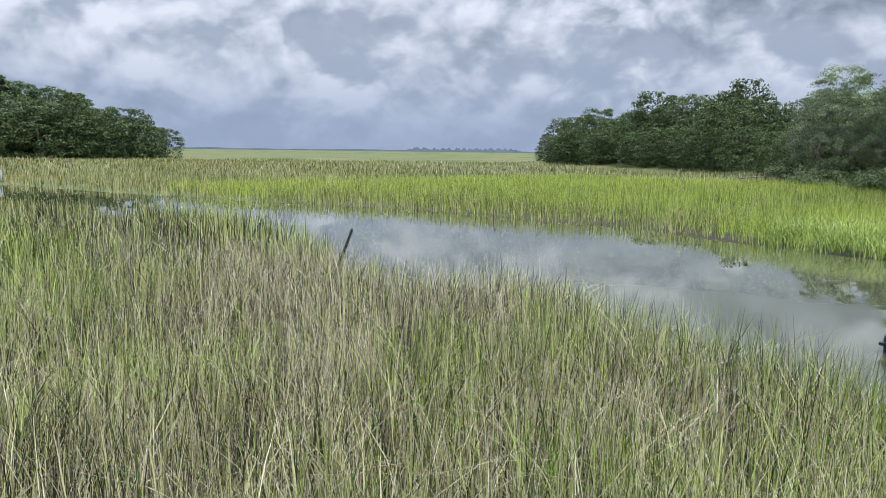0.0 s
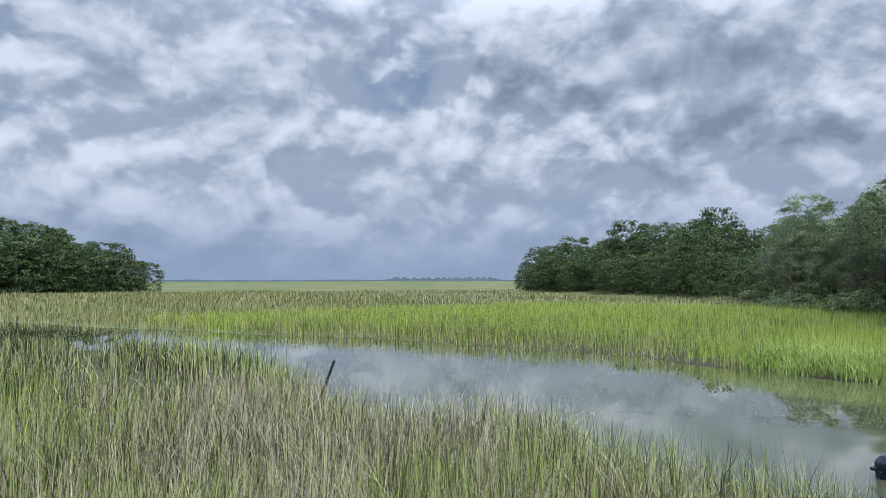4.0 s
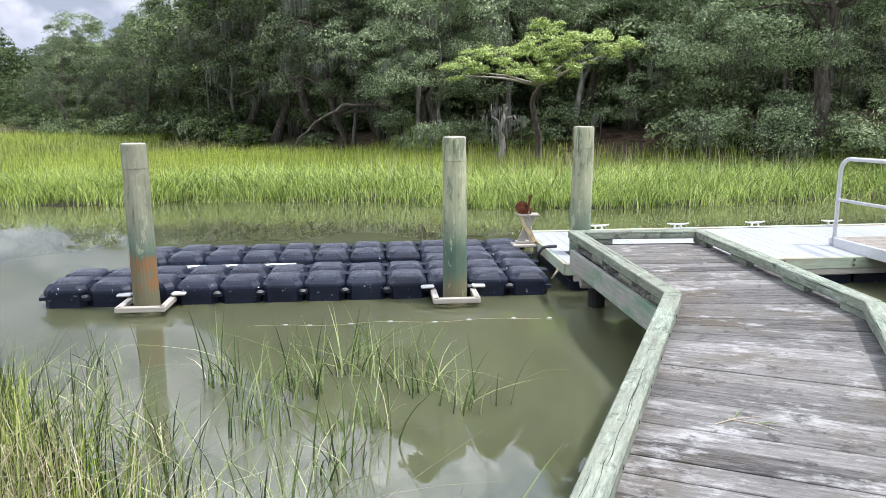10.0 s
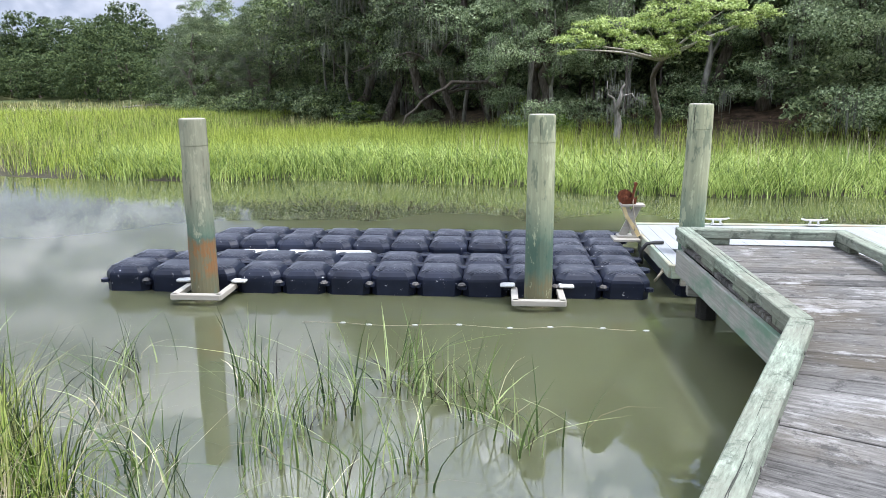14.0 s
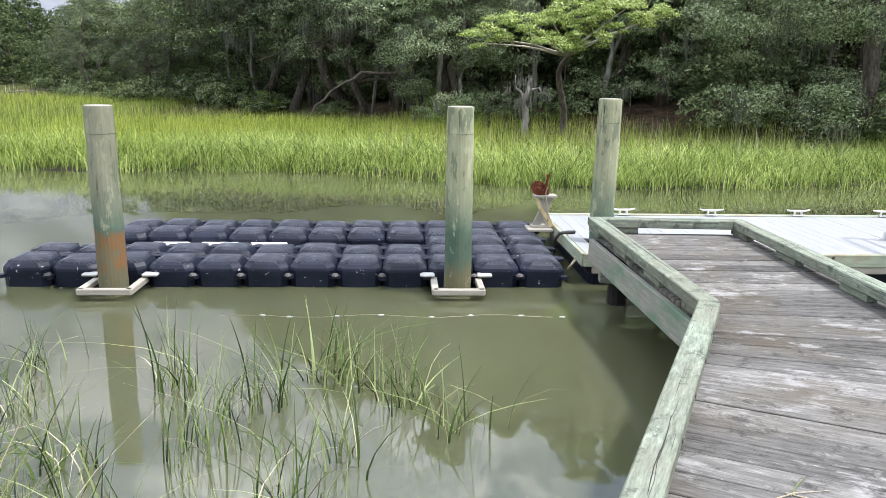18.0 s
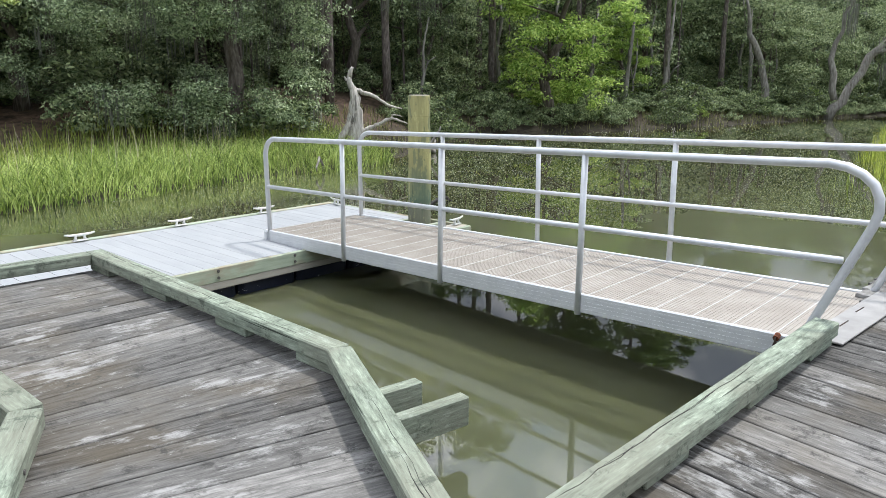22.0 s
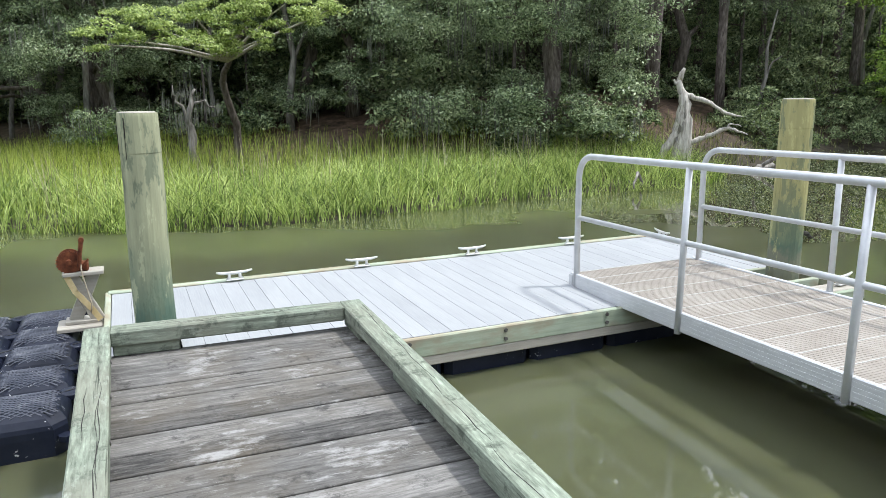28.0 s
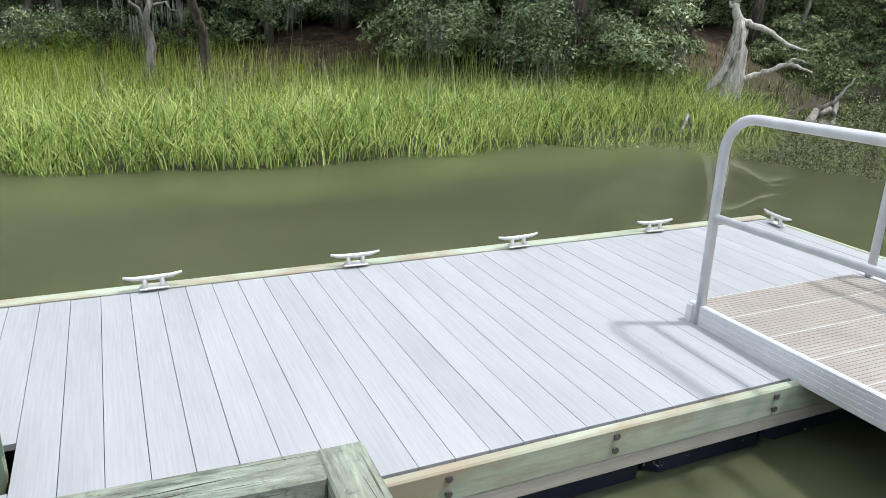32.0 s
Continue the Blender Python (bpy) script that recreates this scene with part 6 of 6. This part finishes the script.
def build_dead_tree():
    rs = np.random.RandomState(9)
    x, y = 13.05, 9.6
    t = thing("dead_tree", "bleached dead tree with two crooked branches on the bank", "dead tree", "", "", (x, y, 0.0), -41)
    part("trunk", crooked([(0.06, 0, -0.2), (0.08, 0, 0.55), (0.12, 0, 1.2), (0.11, 0, 1.75), (0.05, 0.02, 2.05), (-0.07, 0.03, 2.28), (-0.02, 0.02, 2.42), (0.06, 0.0, 2.62)], [0.30, 0.23, 0.19, 0.14, 0.10, 0.075, 0.07, 0.035], rs, 0.014, 9), DEAD_WOOD, t, smooth=True)
    part("root", crooked([(-0.62, -0.1, 0.18), (-0.40, -0.1, 0.50), (-0.20, -0.1, 0.78), (0.0, -0.06, 1.22), (0.10, -0.03, 1.62)], [0.06, 0.085, 0.10, 0.12, 0.08], rs, 0.02), DEAD_WOOD, t, smooth=True)
    part("branch", crooked([(0.08, 0, 2.0), (0.32, 0, 1.92), (0.63, -0.05, 1.82), (0.84, -0.05, 1.69), (1.06, -0.05, 1.55), (1.43, -0.1, 1.47)], [0.075, 0.06, 0.05, 0.045, 0.038, 0.012], rs, 0.014), DEAD_WOOD, t, smooth=True)
    part("branch", crooked([(0.12, 0, 0.78), (0.53, -0.05, 0.92), (0.74, -0.1, 1.03), (1.06, -0.1, 1.20), (1.27, -0.1, 1.16), (1.58, -0.12, 1.05)], [0.085, 0.065, 0.055, 0.045, 0.035, 0.012], rs, 0.016), DEAD_WOOD, t, smooth=True)
    part("twig", crooked([(1.06, -0.1, 1.19), (1.2, -0.12, 1.30), (1.42, -0.15, 1.24)], [0.03, 0.022, 0.008], rs, 0.01, 6), DEAD_WOOD, t, smooth=True)
    part("twig", crooked([(-0.06, 0.03, 2.25), (-0.14, 0.0, 2.27), (-0.17, 0.0, 2.36)], [0.05, 0.04, 0.015], rs, 0.008, 6), DEAD_WOOD, t, smooth=True)
    for k in range(9):
        # strips of peeling bark stand off the trunk
        q = rs.rand() * 6.28
        z0 = 0.5 + 0.7 * rs.rand()
        part("bark_strip", crooked([(0.09 + 0.22 * math.cos(q), 0.22 * math.sin(q), z0), (0.12 + 0.19 * math.cos(q + 0.2), 0.19 * math.sin(q + 0.2), z0 + 0.4), (0.11 + 0.13 * math.cos(q + 0.3), 0.13 * math.sin(q + 0.3), z0 + 0.75)], [0.022, 0.034, 0.012], rs, 0.012, 5), GREY_BARK, t)
    b = thing("broken_branch", "short bleached broken branch leaning out of the bank grass", "branch", "", "", (10.4, 7.75, 0.05))
    part("limb", crooked([(0.25, 0.2, 0.0), (0.05, 0.05, 0.35), (-0.25, -0.2, 0.05)], [0.03, 0.035, 0.015], rs, 0.02), GREY_BARK, b, smooth=True)


build_dead_tree()


def build_leaning_tree():
    rs = np.random.RandomState(19)
    x, y = 49.0, 6.75
    t = thing("leaning_tree", "pale bare leaning tree with hanging moss on the far bank", "tree", "", "", (x, y, 0.2))
    t.matrix_basis = pose(x, y, 0.2) @ Matrix.Scale(1.05, 4)
    tips = []
    def limb(name, pts, radii):
        part(name, crooked(pts, radii, rs, 0.10), GREY_BARK, t, smooth=True)
        tips.extend([Vector(p) for p in pts[2:]])
    limb("trunk", [(0, 0, -0.3), (0.5, -0.8, 1.6), (1.4, -2.2, 4.0), (3.0, -4.4, 6.0), (4.8, -6.6, 7.0)], [0.30, 0.24, 0.19, 0.13, 0.05])
    limb("branch", [(0.2, -0.3, 0.9), (0.3, 0.2, 3.2), (0.9, -0.3, 5.8), (1.3, -1.0, 8.2)], [0.20, 0.16, 0.11, 0.04])
    limb("branch", [(1.2, -1.9, 3.6), (2.6, -3.9, 4.2), (4.6, -6.4, 4.6), (6.5, -8.4, 4.4)], [0.13, 0.10, 0.07, 0.03])
    limb("branch", [(2.0, -3.1, 4.8), (2.4, -4.0, 6.8), (3.6, -4.8, 8.6)], [0.10, 0.08, 0.03])
    S = np.array([tuple(p) for p in tips for _ in range(2)]) + rs.normal(0, 0.7, (len(tips) * 2, 3)) * [1, 1, 0.4]
    V, T = moss_mesh(rs, np.concatenate([S, S + rs.normal(0, 0.6, S.shape)]), 18, 1.7, 0.02)
    tagged(np_mesh("moss", V, T, MOSS, t), "long grey hanging moss", kind="stuff")
    C = np.array([tuple(p) for p in tips]) + rs.normal(0, 0.5, (len(tips), 3))
    C = np.concatenate([C, C + rs.normal(0, 0.9, C.shape)])
    V, T = leaf_cloud(C, 0.5 + 0.4 * rs.rand(len(C)), 55, 0.10, rs, 0.7)
    tagged(np_mesh("crown", V, T, OAK_GREY, t), kind="stuff")
    s = thing("snag", "curved bare grey trunk standing in the wood's edge", "dead tree", "", "", (45.0, 9.2, 0.4))
    part("trunk", crooked([(0, 0, -0.3), (0.1, 0, 1.4), (-0.2, 0.3, 3.0), (-1.0, 0.8, 4.6), (-1.5, 1.0, 6.5)], [0.28, 0.24, 0.2, 0.15, 0.08], rs, 0.05), GREY_BARK, s, smooth=True)


build_leaning_tree()


def build_mossy_snag():
    rs = np.random.RandomState(41)
    x, y = 2.2, 16.6
    t = thing("mossy_snag", "broken grey snag draped with moss at the wood's edge", "dead tree", "", "", (x, y, ground_at(x, y)))
    part("trunk", crooked([(0, 0, -0.2), (0.10, 0, 0.8), (-0.02, 0.05, 1.5), (0.22, 0, 2.1)], [0.13, 0.11, 0.08, 0.03], rs, 0.04), GREY_BARK, t, smooth=True)
    part("branch", crooked([(0.02, 0, 1.2), (-0.28, -0.1, 1.75), (-0.36, -0.15, 2.2)], [0.05, 0.035, 0.012], rs, 0.05), GREY_BARK, t, smooth=True)
    part("branch", crooked([(0.05, 0, 1.6), (0.45, 0.05, 1.75), (0.75, 0.0, 1.55)], [0.04, 0.03, 0.012], rs, 0.05), GREY_BARK, t, smooth=True)
    S = np.array([(-0.34, -0.13, 2.0), (-0.25, -0.1, 1.7), (0.1, 0, 1.9), (0.2, 0, 2.05), (0.4, 0, 1.75), (0.65, 0, 1.6), (0, 0, 1.5), (0.05, 0, 1.1)] * 2) + rs.normal(0, 0.12, (16, 3)) * [1, 1, 1.5]
    V, T = moss_mesh(rs, S + rs.normal(0, 0.10, S.shape), 14, 0.45, 0.006)
    tagged(np_mesh("moss", V, T, MOSS, t), "grey hanging moss", kind="stuff")
    a = thing("arched_limb", "long bare arching limb reaching from the wood over the grass", "branch", "", "", (-3.6, 21.5, ground_at(-3.6, 21.5)))
    part("limb", crooked([(-2.0, -0.7, 0.2), (-1.5, -0.6, 1.0), (-0.8, -0.4, 1.7), (0.3, -0.2, 2.2), (1.6, 0.1, 2.25), (2.4, 0.4, 1.8), (2.7, 0.6, 0.0)], [0.03, 0.04, 0.05, 0.06, 0.07, 0.09, 0.12], rs, 0.04), BARK, a, smooth=True)
    part("fork", crooked([(1.5, 0.1, 2.25), (1.9, 0.1, 2.7), (2.0, 0.2, 3.3)], [0.06, 0.05, 0.03], rs, 0.04), GREY_BARK, a, smooth=True)


build_mossy_snag()


def build_roots():
    """Mud banks hung with roots and a few fallen branches on the far shore."""
    rs = np.random.RandomState(23)
    for k, (x, y, l, a) in enumerate(((30.5, 8.4, 2.6, 35), (34.5, 7.4, 2.0, -20), (27.8, 9.0, 1.8, 60), (15.8, 9.3, 2.2, 20), (-33.5, 59.5, 6.0, 12))):
        t = thing("fallen_branch", "bleached fallen branch lying on the bank", "branch", "fallen branches", "", (x, y, ground_at(x, y) + 0.12), a)
        part("limb", crooked([(-l / 2, 0, 0), (-l * 0.1, 0.1, 0.25), (l * 0.25, 0, 0.2), (l / 2, 0.15, 0.5)], [0.10, 0.08, 0.06, 0.03], rs, 0.04), GREY_BARK, t, smooth=True)
        part("twig", crooked([(-l * 0.1, 0.1, 0.25), (0.0, -0.3, 0.7), (0.2, -0.4, 1.0)], [0.05, 0.035, 0.015], rs, 0.03), GREY_BARK, t, smooth=True)
    d = thing("driftwood", "dark stick poking from the creek behind a mooring pile", "driftwood", "", "", (9.2, 2.6, 0))
    part("stick", crooked([(-0.5, 0, -0.15), (-0.1, 0.05, 0.10), (0.25, 0.1, 0.08), (0.5, 0.1, -0.1)], [0.03, 0.035, 0.03, 0.02], rs, 0.02), DARK_WOOD, d)


build_roots()


def build_stake():
    s = thing("marsh_stake", "dark leaning stake at the marsh's edge", "stake", "", "", (-14.4, -2.3, 0.0))
    part("pole", tube([(-0.35, -0.2, -0.4), (-0.02, 0.0, 0.60), (0.08, 0.10, 0.98)], [0.036, 0.03, 0.024], 8), DARK_WOOD, s)


build_stake()


def hull(length, beam, deep, mat, parent, name="hull"):
    bm = bmesh.new()
    rings = []
    for t in (0, 0.25, 0.5, 0.72, 0.88, 1.0):
        w = beam / 2 * (1 if t < 0.5 else math.sqrt(max(0, 1 - ((t - 0.5) / 0.5) ** 2)) * 0.98 + 0.02)
        sh = deep * (0.85 + 0.3 * t * t)
        x = length * (t - 0.5)
        rings.append([bm.verts.new(p) for p in ((x, -w, sh), (x, -w * 0.88, 0.25 * deep), (x, 0, -0.1 * deep + 0.3 * deep * t ** 4), (x, w * 0.88, 0.25 * deep), (x, w, sh), (x, w * 0.85, sh * 0.95), (x, 0, sh * 0.72), (x, -w * 0.85, sh * 0.95))])
    for a, b in zip(rings, rings[1:]):
        for k in range(8):
            bm.faces.new((a[k], a[(k + 1) % 8], b[(k + 1) % 8], b[k]))
    bm.faces.new(rings[0][::-1]); bm.faces.new(rings[-1])
    return part(name, bm, mat, parent)


def build_marina():
    c = thing("motor_boat", "white motor boat with a black outboard engine and rails", "boat", "moored boats", "", (-59.0, -7.6, 0.05), -176)
    hull(6.2, 2.5, 0.95, HULL_WHITE, c)
    part("gunwale", box((4.4, 2.3, 0.12), pose(-0.6, 0, 0.93), 0.03), ENGINE, c)
    part("console", box((0.9, 0.9, 0.7), pose(0.2, 0, 1.15), 0.08), HULL_WHITE, c)
    part("engine_cowl", box((0.6, 0.5, 0.75), pose(-3.4, 0, 1.15), 0.12), ENGINE, c)
    part("engine_leg", box((0.25, 0.2, 1.2), pose(-3.35, 0, 0.3), 0.04), ENGINE, c)
    part("swim_platform", box((1.0, 2.2, 0.12), pose(-3.2, 0, 0.25), 0.03), HULL_WHITE, c)
    for y in (-1.0, 1.0):
        part("bow_rail", tube([(2.4, y * 0.7, 0.95), (2.2, y * 0.8, 1.5), (0.2, y, 1.45), (0.1, y, 0.95)], 0.03, 6), ALUMINIUM, c)
    k = thing("skiff", "grey skiff with a bright blue cover", "boat", "moored boats", "", (-60.5, -1.5, 0.05), 55)
    hull(5.6, 2.0, 0.75, HULL_GREY, k)
    part("cover", box((2.0, 1.7, 0.35), pose(-1.3, 0, 0.85), 0.12), BLUE_COVER, k, "bright blue fabric cover")
    part("seat", box((0.7, 1.3, 0.35), pose(0.6, 0, 0.85), 0.08), HULL_WHITE, k)
    d = thing("far_dock", "low dark floating dock beside the moored boats", "dock", "", "", (-59.5, -3.7, 0))
    part("platform", box((2.0, 4.6, 0.35), pose(0.3, 0.4, 0.22), 0.04), DARK_WOOD, d)
    part("walkway", box((1.2, 10.0, 0.15), pose(-1.6, -9.5, 0.75), 0.03), DARK_WOOD, d)
    for y in (-2.6, -1.8, -1.0, -0.2):
        part("rail_post", tube([(0.9, y, 0.4), (0.9, y, 1.55)], 0.03, 6), ALUMINIUM, d)
    for z in (1.0, 1.55):
        part("rail_bar", tube([(0.9, -2.6, z), (0.9, -0.2, z)], 0.03, 6), ALUMINIUM, d)
    for x, y, h in ((-58.4, -9.4, 1.3), (-58.3, -8.8, 1.2), (-60.6, -7.9, 2.9), (-62.6, -7.2, 3.1), (-61.4, -4.2, 3.0), (-61.4, -1.7, 3.0)):
        p = thing("far_pile", "grey timber pile by the far dock", "pile", "far piles", "", (x, y - 1.3, 0))
        part("trunk", tube([(0, 0, -1), (0, 0, h)], [0.17, 0.15], 10), PILE_GREEN, p)


build_marina()


def build_far_shore():
    rs = np.random.RandomState(3)
    def strip(name, x0, y0, x1, y1, hgt, label):
        n = 90
        V = []
        for k in range(n + 1):
            t = k / n
            V += [(x0 + (x1 - x0) * t, y0 + (y1 - y0) * t, -2), (x0 + (x1 - x0) * t, y0 + (y1 - y0) * t, hgt * (0.55 + 0.45 * rs.rand()) * min(1, 12 * t, 12 * (1 - t)))]
        T = []
        for k in range(n):
            T += [(2 * k, 2 * k + 2, 2 * k + 1), (2 * k + 1, 2 * k + 2, 2 * k + 3)]
        tagged(np_mesh(name, V, T, FAR_SHORE), label, "backdrop", kind="structure")
    strip("backdrop", -2300, -700, -1500, 2400, 9, "distant shore on the horizon, tinted with blue haze")
    strip("backdrop_point", -1050, 830, -900, 1010, 11, "wooded point on the horizon, tinted with blue haze")


build_far_shore()


def build_float_line():
    """A thin pale line adrift before the cubes, with small floats."""
    t = thing("float_line", "thin pale floating line with small white floats on the creek", "line")
    rng = random.Random(2)
    xs = [-3.5, -3.1, -2.84, -2.4, -1.98, -1.5, -1.12, -0.63, -0.24]
    pts = []
    for a, b in zip(xs, xs[1:]):
        for j in range(4):
            x = a + (b - a) * j / 4
            pts.append((x, -0.97 + 0.035 * math.sin(x * 5.3) + rng.uniform(-0.008, 0.008), 0.004))
    part("cord", tube(pts, 0.002, 6), ROPE, t)
    for x in xs[1:]:
        y = -0.97 + 0.035 * math.sin(x * 5.3)
        part("bead", tube([(x - 0.03, y, 0.004), (x - 0.016, y, 0.005), (x + 0.016, y, 0.005), (x + 0.03, y, 0.004)], [0.003, 0.009, 0.009, 0.003], 8), GALV, t, smooth=True)


build_float_line()


def build_sprigs():
    """Cut grass stems that lie on the landing's boards."""
    rng = random.Random(12)
    for x, y, r in ((4.02, -6.15, 40), (4.25, -6.35, -25), (3.75, -6.5, 10), (-0.25, -5.15, 15), (-0.18, -5.22, -40)):
        t = thing("grass_sprig", "loose dry grass sprig lying on the deck boards", "grass sprig", "grass sprigs", "", (x, y, DECK_Z + 0.004), r)
        part("stem", tube([(-0.14, 0, 0.002), (0, 0.012, 0.006), (0.15, -0.01, 0.003)], [0.003, 0.003, 0.001], 5), ROPE, t)
        part("blade", tube([(-0.03, 0, 0.004), (0.05, 0.05, 0.012), (0.12, 0.09, 0.003)], [0.002, 0.004, 0.001], 4), GREEN_STEM, t)


build_sprigs()
